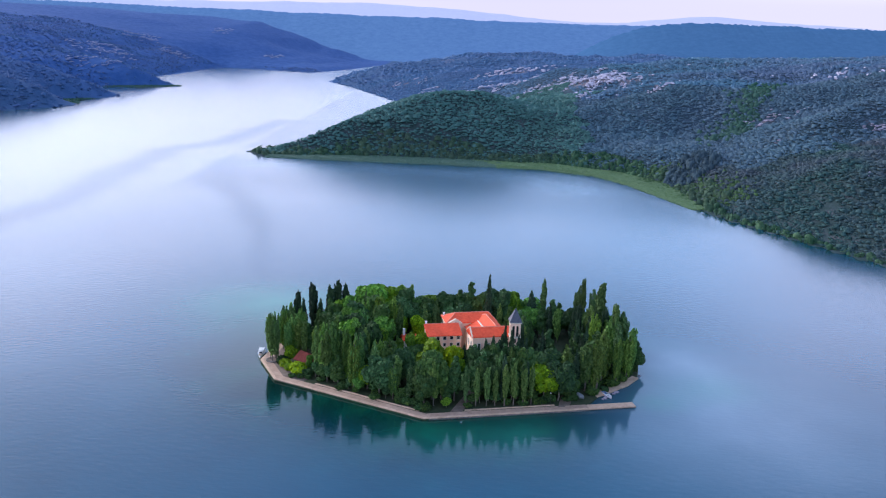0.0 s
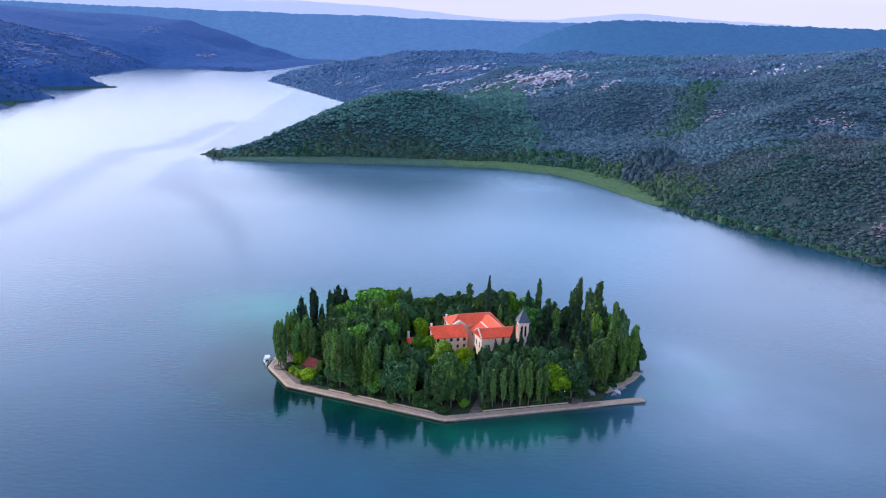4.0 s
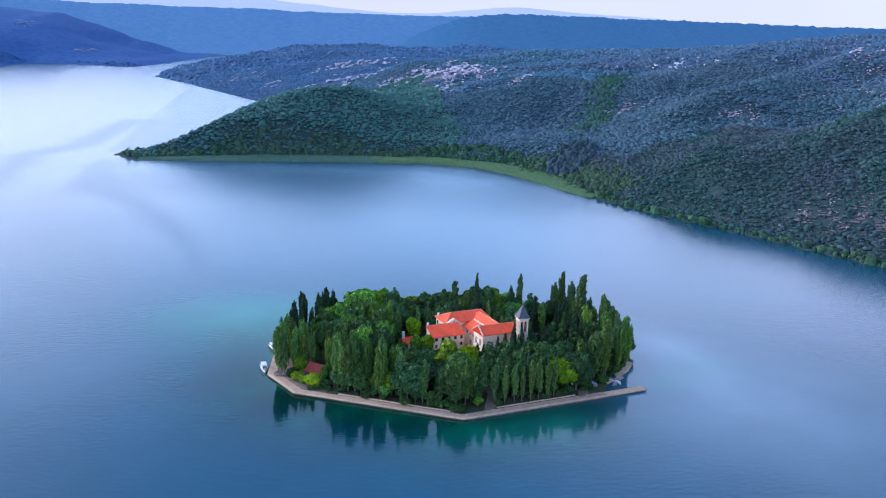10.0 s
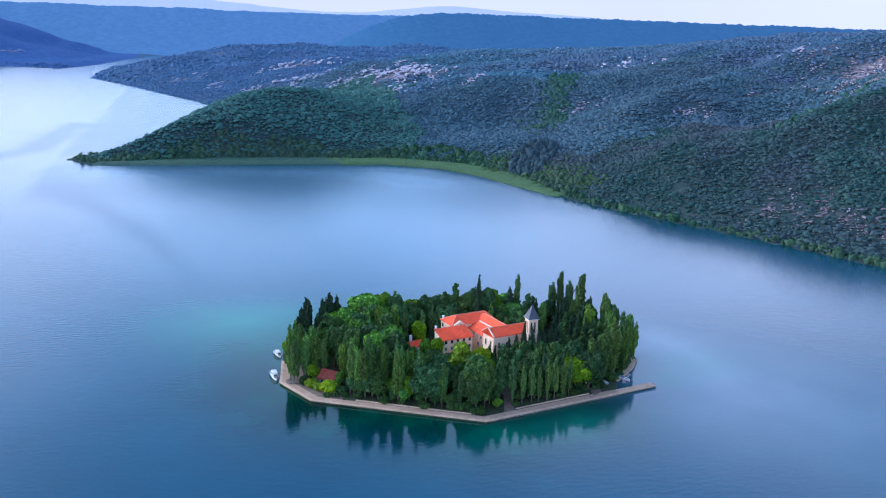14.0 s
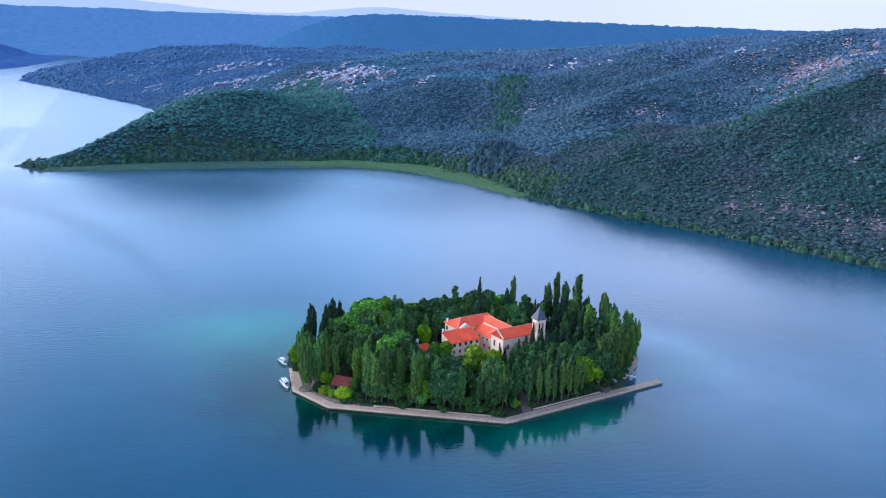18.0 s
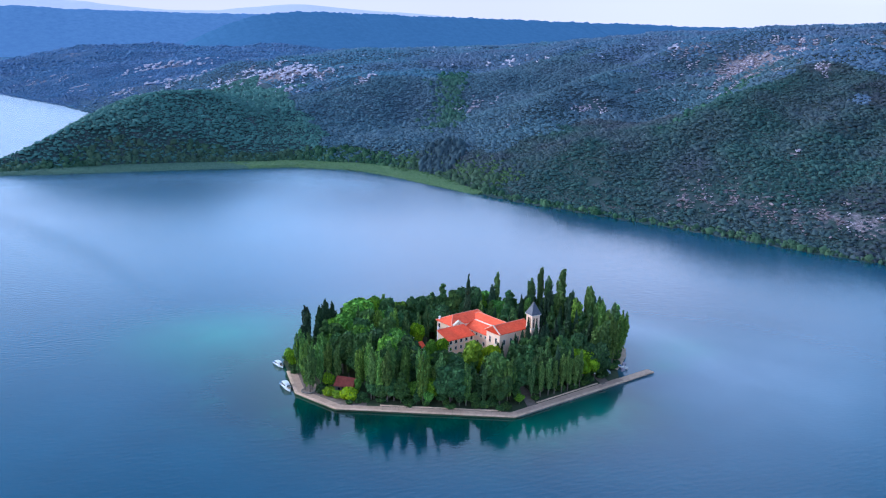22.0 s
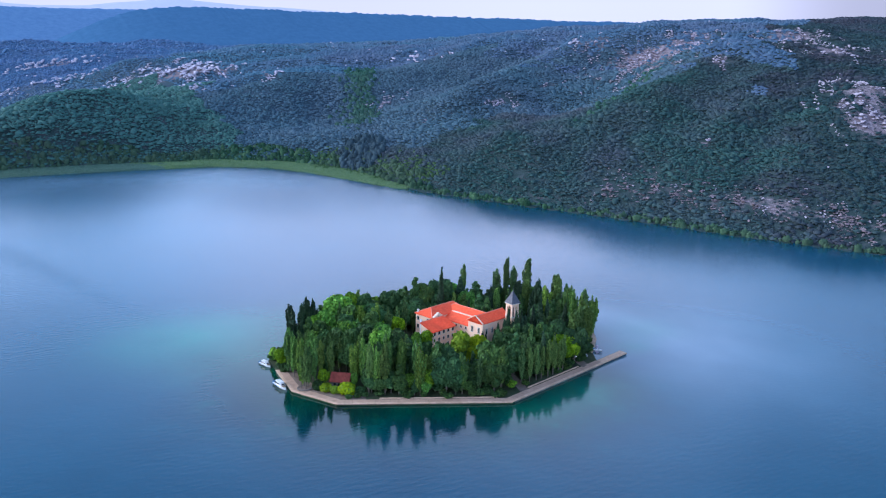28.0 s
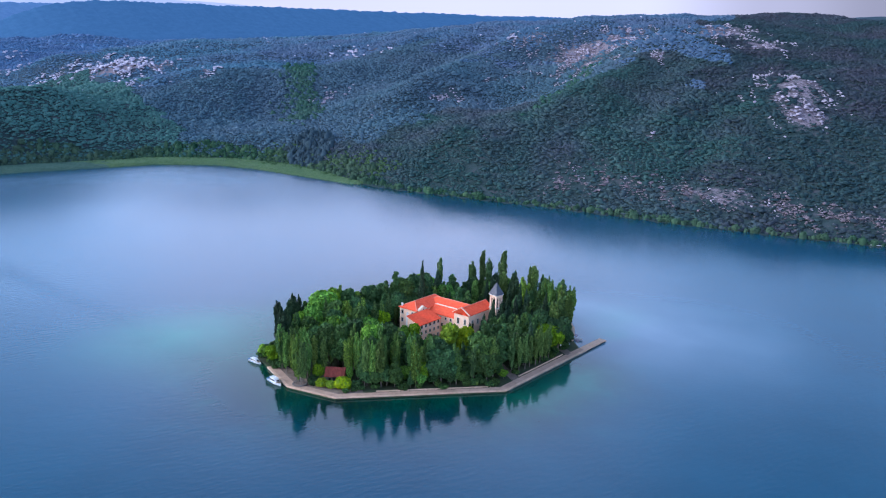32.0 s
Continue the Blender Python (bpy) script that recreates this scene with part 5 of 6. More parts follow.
def core_cloud(blobs, seed, shrink=0.86):
    """Closed uneven bodies inside the sprays, so that no daylight shows through the heart of a crown."""
    rng = np.random.default_rng(seed)
    v, f = ball(2)
    vs, fs, k = [], [], 0
    for c, r in blobs:
        w = v * np.array(r) * shrink * (1 + rng.uniform(-0.18, 0.18, (len(v), 1))) + np.array(c)
        vs.append(w)
        fs.append(f + k)
        k += len(v)
    return np.concatenate(vs), np.concatenate(fs)


def trunk_bm(h, r0, r1, lean, seed, limbs=0, spread=2.0, lo=0.4):
    rng = random.Random(seed)
    bm = bmesh.new()
    def stem(a, b, ra, rb, seg=6):
        d = (b - a).normalized()
        x = d.orthogonal().normalized()
        y = d.cross(x)
        rings = []
        for k in range(4):
            t = k / 3
            c = a.lerp(b, t) + Vector((math.sin(t * 3 + a.z), math.cos(t * 2.3), 0)) * 0.04 * (b - a).length * t * (1 - t)
            rr = ra + (rb - ra) * t
            rings.append([bm.verts.new(c + (x * math.cos(i * 6.283 / seg) + y * math.sin(i * 6.283 / seg)) * rr) for i in range(seg)])
        for p, q in zip(rings, rings[1:]):
            for i in range(seg):
                bm.faces.new((p[i], p[(i + 1) % seg], q[(i + 1) % seg], q[i]))
        bm.faces.new(rings[0][::-1])
        bm.faces.new(rings[-1])
    top = Vector((lean, lean * 0.4, h))
    stem(Vector((0, 0, -0.6)), top, r0, r1)
    for i in range(limbs):
        t = lo + (0.95 - lo) * i / max(1, limbs - 1)
        a = Vector((lean * t, lean * 0.4 * t, h * t))
        q = rng.uniform(0, 6.283)
        b = a + Vector((math.cos(q) * spread, math.sin(q) * spread, rng.uniform(0.6, 1.6) * spread))
        stem(a, b, r0 * 0.35, r0 * 0.1, 5)
    return bm


def tree_kind(name, category, label, blobs, count, leaf, mat, trunk, seed, core=0.86, tall=0.0, loose=1.10):
    """One tree at the origin, standing on z = 0: an Empty with trunk and crown."""
    t = tagged(new(name), label, category, group=category + " on the island")
    part("trunk", trunk, BARK, t)
    v, f = leaf_cloud(blobs, count, leaf, seed, 0.0, tall, loose)
    cv, cf = core_cloud(blobs, seed + 1, core)
    from_arrays("crown", v, f, mat, t)
    from_arrays("crown_heart", cv, cf, mat, t)
    return t


def plume_blobs(rng, h, w, n, lo, hi, ragged=0.20):
    """Upright plumes side by side, as a columnar poplar grows; their tops end at different heights."""
    blobs = []
    for i in range(n):
        rad = w * math.sqrt((i + 0.5) / n) * 0.85
        q = i * 2.4 + rng.uniform(-0.5, 0.5)
        top = h * (1.0 - rng.uniform(0.0, ragged) - 0.10 * (rad / w) ** 2)
        foot = min(h * rng.uniform(lo, hi) * (0.50 + 0.4 * rad / w), top - 0.22 * h)
        length = top - foot
        s = w * rng.uniform(0.14, 0.24)
        x, y = math.cos(q) * rad, math.sin(q) * rad
        # each plume is a string of tufts that narrows upwards
        for k in range(3):
            f = (k + 0.5) / 3
            wob = s * 0.6
            blobs.append(((x * (0.85 + 0.25 * f) + rng.uniform(-wob, wob), y * (0.85 + 0.25 * f) + rng.uniform(-wob, wob), foot + length * f),
                          (s * (0.95 + 0.35 * f - 0.3 * f * f), s * (0.95 + 0.35 * f - 0.3 * f * f) * rng.uniform(0.8, 1.25), length * rng.uniform(0.19, 0.26))))
    return blobs


def poplar(seed, h=17.0, w=2.1):
    rng = random.Random(seed)
    blobs = plume_blobs(rng, h, w, 13, 0.22, 0.55, 0.24) + [((0, 0, h * 0.52), (w * 0.48, w * 0.48, h * 0.34))]
    return tree_kind("poplar_tree", "poplar", "tall slender green poplar on the wooded island", blobs, 2700, 0.25, POPLAR_LEAF,
                     trunk_bm(h * 0.9, 0.26, 0.05, rng.uniform(-0.3, 0.3), seed, 6, w * 0.5, 0.25), seed, 0.66, 0.6, 1.45)


def plume_poplar(seed, h=20.0, w=1.7):
    rng = random.Random(seed)
    blobs = plume_blobs(rng, h, w, 10, 0.25, 0.75, 0.30) + [((0, 0, h * 0.45), (w * 0.40, w * 0.40, h * 0.32)), ((0.1, 0, h * 0.84), (w * 0.30, w * 0.30, h * 0.13))]
    return tree_kind("plume_poplar_tree", "poplar", "ragged dark green poplar plume above the grove", blobs, 2300, 0.25, PLUME_LEAF,
                     trunk_bm(h * 0.96, 0.26, 0.04, rng.uniform(-0.4, 0.4), seed, 8, w * 0.7, 0.3), seed, 0.62, 0.7, 1.7)


def slim_poplar(seed, h=15.0, w=1.25):
    rng = random.Random(seed)
    blobs = plume_blobs(rng, h, w, 8, 0.24, 0.66, 0.30) + [((0, 0, h * 0.52), (w * 0.42, w * 0.42, h * 0.34)), ((0, 0, h * 0.90), (w * 0.20, w * 0.20, h * 0.10))]
    return tree_kind("slim_poplar_tree", "poplar", "thin grey green poplar with a bare lower trunk", blobs, 1500, 0.22, SLIM_LEAF,
                     trunk_bm(h * 0.92, 0.20, 0.04, rng.uniform(-0.25, 0.25), seed, 5, w * 0.5, 0.2), seed, 0.62, 0.6, 1.6)


def column_tree(seed, h=17.0, w=1.5):
    rng = random.Random(seed)
    blobs = plume_blobs(rng, h, w, 11, 0.24, 0.60) + [((0, 0, h * 0.52), (w * 0.62, w * 0.62, h * 0.40)), ((0, 0, h * 0.84), (w * 0.5, w * 0.5, h * 0.14))]
    return tree_kind("columnar_tree", "columnar tree", "dark columnar evergreen standing above the wood", blobs, 1600, 0.27, CYPRESS_LEAF,
                     trunk_bm(h * 0.85, 0.24, 0.06, 0, seed), seed, 0.78, 0.5)


def cypress(seed, h=14.0, w=1.25):
    rng = random.Random(seed)
    blobs = [((rng.uniform(-0.12, 0.12), rng.uniform(-0.12, 0.12), h * k), (w * r, w * r * rng.uniform(0.85, 1.1), h * 0.2)) for k, r in
             ((0.20, 0.82), (0.35, 1.0), (0.50, 0.94), (0.64, 0.74), (0.78, 0.48), (0.87, 0.24))]
    return tree_kind("cypress_tree", "cypress", "narrow blackish green cypress rising above its neighbours", blobs, 1000, 0.30, CYPRESS_LEAF,
                     trunk_bm(h * 0.8, 0.22, 0.05, 0, seed), seed, 0.85, 0.5)


def broadleaf(seed, h=11.0, w=4.6, mat=None, label="round leafy green tree on the wooded island", count=1900, leaf=0.42, name="broadleaf_tree"):
    rng = random.Random(seed)
    blobs = [((0, 0, h * 0.58), (w * 0.62, w * 0.62, h * 0.34))]
    for i in range(11):
        q, rad = i * 2.4 + rng.uniform(-0.4, 0.4), w * rng.uniform(0.42, 0.68)
        z = h * rng.uniform(0.38, 0.86)
        rad *= 1.15 - 0.75 * max(0, z / h - 0.55) * 2
        s = w * rng.uniform(0.28, 0.44)
        blobs.append(((math.cos(q) * rad, math.sin(q) * rad, z), (s, s, s * rng.uniform(0.75, 1.05))))
    return tree_kind(name, "broadleaf tree", label, blobs, count, leaf, mat or BROAD_LEAF,
                     trunk_bm(h * 0.6, 0.34, 0.12, rng.uniform(-0.4, 0.4), seed, 6, w * 0.45, 0.35), seed, 0.84)


def pine(seed, h=13.0, w=3.2):
    rng = random.Random(seed)
    blobs = []
    for i in range(10):
        k = 0.30 + 0.66 * i / 9
        q, rad = i * 2.1 + rng.uniform(-0.5, 0.5), w * (1.05 - k) * rng.uniform(0.45, 0.85)
        s = w * (1.12 - k) * rng.uniform(0.55, 0.8) + 0.35
        blobs.append(((math.cos(q) * rad, math.sin(q) * rad, h * k), (s, s, s * rng.uniform(0.7, 0.95))))
    return tree_kind("pine_tree", "pine", "dark green pine in the shaded grove", blobs, 1300, 0.36, PINE_LEAF,
                     trunk_bm(h * 0.9, 0.28, 0.06, rng.uniform(-0.5, 0.5), seed, 5, w * 0.4, 0.3), seed, 0.84)


def shrub(seed, h=2.6, w=2.0, mat=None, label="rounded green shrub under the trees"):
    rng = random.Random(seed)
    blobs = [((0, 0, h * 0.45), (w * 0.8, w * 0.8, h * 0.5))]
    for i in range(6):
        q = i * 1.1 + rng.uniform(-0.3, 0.3)
        blobs.append(((math.cos(q) * w * 0.6, math.sin(q) * w * 0.6, h * rng.uniform(0.35, 0.7)), (w * 0.45, w * 0.45, h * 0.36)))
    return tree_kind("shrub", "shrub", label, blobs, 520, 0.26, mat or UNDER_LEAF, trunk_bm(h * 0.5, 0.10, 0.05, 0.1, seed, 3, 0.5, 0.3), seed, 0.86)


KINDS = {
    "poplar": [poplar(101), poplar(102, 17, 2.4), poplar(103, 17, 1.9)],
    "slim": [slim_poplar(111), slim_poplar(112, 15, 1.1), slim_poplar(113, 15, 1.4)],
    "plume": [plume_poplar(105), plume_poplar(106, 20, 1.4), plume_poplar(107, 20, 2.0)],
    "column": [column_tree(115), column_tree(116, 17, 1.7)],
    "cypress": [cypress(121), cypress(122, 14, 1.4), cypress(123, 14, 1.1)],
    "broad": [broadleaf(131), broadleaf(132, 11, 4.2), broadleaf(133, 11, 5.0)],
    "lime": [broadleaf(141, 11, 4.2, LIME_LEAF, "yellow green lime tree before the monastery", 1900, 0.40, "lime_tree"),
             broadleaf(142, 11, 3.8, LIME_LEAF, "yellow green lime tree before the monastery", 1900, 0.40, "lime_tree")],
    "pine": [pine(151), pine(152, 13, 3.6), pine(153, 13, 2.9)],
    "dark": [broadleaf(161, 11, 4.8, PINE_LEAF, "dense dark evergreen tree in the grove", 1900, 0.40, "evergreen_tree"),
             broadleaf(162, 11, 4.2, PINE_LEAF, "dense dark evergreen tree in the grove", 1900, 0.40, "evergreen_tree")],
    "shrub": [shrub(171), shrub(172, 2.4, 2.3)],
    "gold": [shrub(181, 2.6, 2.0, LIME_LEAF, "yellow green shrub by the landing")],
}
NOMINAL = {"plume": 20.0, "column": 17.0, "poplar": 17.0, "slim": 15.0, "cypress": 14.0, "broad": 11.0, "lime": 11.0, "pine": 13.0, "dark": 11.0, "shrub": 2.6, "gold": 2.6}
used = set()
planted = []


def plant(kind, x, y, h, wide=1.0, turn=None, z=0.7):
    """Sets a tree of that kind and height; the first of each pattern is the pattern itself."""
    i = len(planted)
    pats = KINDS[kind]
    src = pats[i % len(pats)]
    k = h / NOMINAL[kind]
    spin = radians((i * 137.5) % 360)
    # girth follows the height, times wide
    m = Matrix.Translation((x, y, z)) @ Matrix.Rotation(spin, 4, "Z")
    if src.name not in used:
        used.add(src.name)
        ob = src
        ob.matrix_basis = m
    else:
        ob = src.copy()
        scene.collection.objects.link(ob)
        for ch in src.children:
            c = ch.copy()
            scene.collection.objects.link(c)
            c.parent = ob
        ob.matrix_basis = m
    g = wide * (0.55 + 0.45 * k)
    ob.scale = (g, g, k)
    planted.append((x, y, g))
    return ob


# the trees that stand out against the lake, west to east
lots = random.Random(19)
for row in (
    ("column", -53.3, 66.2, 20.6, 1.0), ("column", -49.4, 77.9, 20.6, 1.0), ("column", -43.3, 81.8, 18.8, 1.0), ("column", -40.1, 83.8, 20.4, 1.0),
    ("column", -37.1, 84.4, 19.2, 1.0), ("cypress", -52.0, 72.0, 15.0, 1.3), ("cypress", -46.0, 76.0, 14.0, 1.3),
    ("broad", -27.0, 85.0, 20.0, 1.35), ("broad", -22.0, 88.0, 19.0, 1.1), ("broad", -15.2, 94.0, 17.4, 0.85), ("broad", -24.6, 79.0, 15.0, 1.0),
    ("broad", -33.0, 80.0, 16.5, 0.9), ("broad", -9.0, 92.0, 12.5, 0.95),
    ("dark", -3.0, 95.0, 12.0, 0.95), ("dark", 4.0, 96.0, 14.0, 0.95), ("pine", 13.9, 91.3, 20.4, 1.0), ("pine", 9.0, 92.0, 16.5, 1.0),
    ("cypress", 20.8, 81.4, 24.7, 0.95), ("dark", 24.3, 87.5, 19.0, 0.95), ("broad", 31.0, 94.0, 16.6, 0.95), ("dark", 18.0, 89.0, 16.5, 0.8),
    ("cypress", 38.9, 94.0, 15.8, 1.7), ("plume", 44.4, 100.0, 21.0, 0.98), ("pine", 47.9, 95.6, 13.2, 1.2), ("pine", 46.0, 92.0, 11.0, 1.1),
    ("plume", 58.8, 86.9, 25.4, 0.92), ("plume", 58.0, 93.0, 19.4, 0.92), ("dark", 55.0, 90.0, 12.5, 0.8), ("plume", 65.0, 79.5, 25.8, 1.34), ("plume", 63.4, 87.5, 21.4, 0.92),
    ("plume", 68.4, 61.6, 23.4, 0.92), ("plume", 69.4, 65.5, 21.0, 0.98), ("column", 66.6, 72.3, 17.6, 1.0), ("column", 62.5, 69.0, 17.0, 1.0),
    ("poplar", 66.5, 52.0, 20.5, 0.9), ("poplar", 64.0, 46.0, 20.0, 0.9), ("slim", 70.0, 55.0, 17.5, 1.3), ("slim", 61.0, 37.0, 20.5, 1.7),
    ("slim", 54.5, 30.0, 18.5, 1.8), ("poplar", 57.5, 33.5, 16.5, 0.9), ("pine", 72.5, 55.0, 9.0, 1.0),
    ("lime", 0.8, 35.0, 16.0, 1.15), ("lime", 7.5, 34.5, 13.5, 1.0), ("lime", 4.0, 31.0, 10.6, 0.85), ("pine", 20.2, 33.5, 14.0, 0.8), ("pine", 26.0, 33.0, 15.0, 0.8), ("pine", 13.5, 36.5, 9.5, 0.9), ("dark", -8.0, 46.0, 7.5, 0.7), ("cypress", 14.5, 38.0, 11.0, 0.8), ("cypress", 19.5, 37.0, 14.2, 0.9), ("cypress", 32.5, 38.0, 14.5, 0.9),
    ("cypress", 26.2, 39.6, 18.5, 0.85), ("cypress", 28.6, 37.6, 17.5, 0.9), ("cypress", 31.0, 37.0, 16.0, 1.0), ("cypress", 25.0, 38.0, 15.5, 0.8), ("cypress", 22.0, 36.5, 15.5, 1.0), ("cypress", 26.8, 36.0, 14.8, 0.8), ("cypress", 29.0, 36.0, 13.5, 0.9), ("cypress", 32.0, 35.0, 13.0, 0.9),
    ("cypress", 37.5, 46.0, 13.5, 1.3), ("cypress", 42.0, 52.0, 12.0, 1.3), ("cypress", 24.0, 34.0, 14.8, 1.2), ("cypress", 17.0, 35.5, 12.5, 1.0),
    ("poplar", -59.2, 45.2, 16.4, 0.75), ("poplar", -57.6, 46.2, 17.0, 0.75), ("slim", -58.2, 43.4, 15.5, 1.1), ("slim", -56.9, 44.4, 15.0, 1.1), ("poplar", -55.5, 54.0, 15.5, 0.8),
    ("gold", -47.0, 33.6, 4.2, 1.2), ("gold", -52.6, 39.0, 3.2, 1.0), ("shrub", -54.0, 42.0, 3.4, 1.0), ("gold", -50.6, 36.0, 2.8, 0.9), ("shrub", -43.0, 31.5, 2.6, 1.0), ("broad", -43.2, 35.6, 6.6, 0.42), ("broad", -51.5, 43.5, 7.0, 0.6),
    ("slim", 58.5, 29.5, 18.5, 1.6), ("slim", 67.0, 42.0, 21.5, 1.6), ("pine", 71.0, 47.0, 8.0, 0.9), ("slim", 72.0, 60.0, 18.0, 1.3), ("broad", -58.0, 67.5, 7.5, 0.7),
    ("broad", -56.5, 72.0, 6.5, 0.75), ("lime", -57.0, 77.5, 5.0, 0.6),
    ("poplar", 70.5, 40.5, 18.0, 0.9), ("poplar", 66.0, 36.0, 17.0, 0.9), ("poplar", 73.5, 50.0, 17.5, 0.95), ("pine", 76.0, 54.0, 11.0, 1.0), ("dark", 71.0, 43.5, 7.0, 0.55), ("plume", 72.0, 66.0, 19.0, 1.10),
    ("poplar", 61.0, 60.0, 19.0, 1.0), ("plume", 61.0, 74.0, 18.5, 1.10), ("dark", 67.0, 88.0, 11.5, 0.8), ("column", 56.0, 74.0, 18.0, 1.2), ("column", 60.0, 64.0, 17.0, 1.2),
    ("poplar", -57.0, 57.0, 15.5, 0.85), ("poplar", -56.6, 61.5, 16.5, 0.9), ("poplar", -55.2, 65.0, 16.0, 0.85), ("slim", -53.8, 58.5, 16.5, 1.2), ("poplar", -52.0, 53.0, 16.0, 0.9),
    ("poplar", -50.0, 57.0, 16.5, 0.9), ("slim", -49.5, 50.0, 15.0, 1.2), ("poplar", -53.5, 47.5, 15.0, 0.8), ("slim", -47.0, 47.0, 14.5, 1.1), ("pine", -47.0, 54.0, 12.0, 0.9),
    ("dark", 17.5, 33.0, 13.0, 0.60), ("dark", 22.0, 32.5, 14.5, 0.60), ("dark", 28.5, 32.0, 15.0, 0.60), ("cypress", 12.0, 36.5, 12.0, 1.1), ("cypress", 34.0, 38.5, 14.5, 1.1),
    ("broad", -18.5, 46.5, 9.5, 0.75), ("broad", -12.5, 48.5, 6.5, 0.6), ("broad", -20.5, 52.0, 13.0, 0.8), ("lime", -24.0, 46.0, 10.0, 0.6),
    ("dark", -6.0, 36.0, 11.0, 0.7), ("broad", -11.5, 34.0, 11.5, 0.7), ("broad", 9.5, 30.5, 10.5, 0.7),
    ("lime", -14.0, 20.0, 8.0, 0.85), ("broad", -20.8, 22.5, 8.4, 0.95), ("dark", -33.0, 27.0, 8.0, 1.0), ("dark", -39.0, 30.5, 6.0, 0.7), ("broad", -26.5, 25.5, 7.0, 0.8),
    ("slim", 13.0, 12.5, 17.0, 1.2), ("slim", 16.5, 12.0, 15.5, 1.0), ("slim", 20.0, 12.5, 16.5, 1.1), ("slim", 22.8, 13.0, 15.0, 1.0), ("slim", 26.0, 13.2, 16.6, 1.15),
    ("slim", 29.0, 14.0, 15.0, 1.0), ("slim", 32.2, 14.6, 16.0, 1.1), ("slim", 35.0, 15.6, 14.5, 1.0), ("slim", 2.5, 10.5, 16.0, 1.1), ("slim", 5.2, 13.5, 14.0, 1.0),
    ("slim", -5.5, 12.0, 13.5, 0.95), ("broad", 39.5, 20.5, 12.5, 1.1), ("slim", 47.0, 25.0, 17.5, 1.8),
    ("poplar", -37.5, 30.0, 17.5, 0.9), ("poplar", -33.5, 29.5, 18.2, 0.9), ("poplar", -29.0, 27.0, 18.5, 0.9), ("poplar", -24.0, 24.5, 18.0, 0.85), ("slim", -18.5, 21.0, 16.0, 1.2),
    ("slim", -10.0, 17.5, 15.5, 1.2), ("poplar", -41.0, 40.0, 17.0, 0.9), ("poplar", -27.0, 40.5, 17.5, 0.9), ("slim", -35.5, 27.0, 16.0, 1.2), ("slim", -40.0, 30.5, 16.5, 1.2),
    ("broad", -3.8, 52.5, 11.4, 0.75), ("broad", -8.0, 53.0, 11.5, 0.5), ("broad", -6.6, 69.8, 12.2, 0.75), ("broad", -13.6, 71.5, 11.0, 0.7), ("pine", 15.5, 32.0, 14.5, 0.8), ("pine", 23.5, 31.0, 15.5, 0.8), ("dark", 31.5, 31.5, 15.0, 0.6),
):
    kind, x, y, h, wide = row
    if kind in ("poplar", "slim") and y < 48 and x < 42:
        h, wide = h * (lots.uniform(0.95, 1.18) if x < -18 else lots.uniform(0.76, 1.08)), wide * lots.uniform(0.85, 1.15)
    plant(kind, x, y, h, wide)


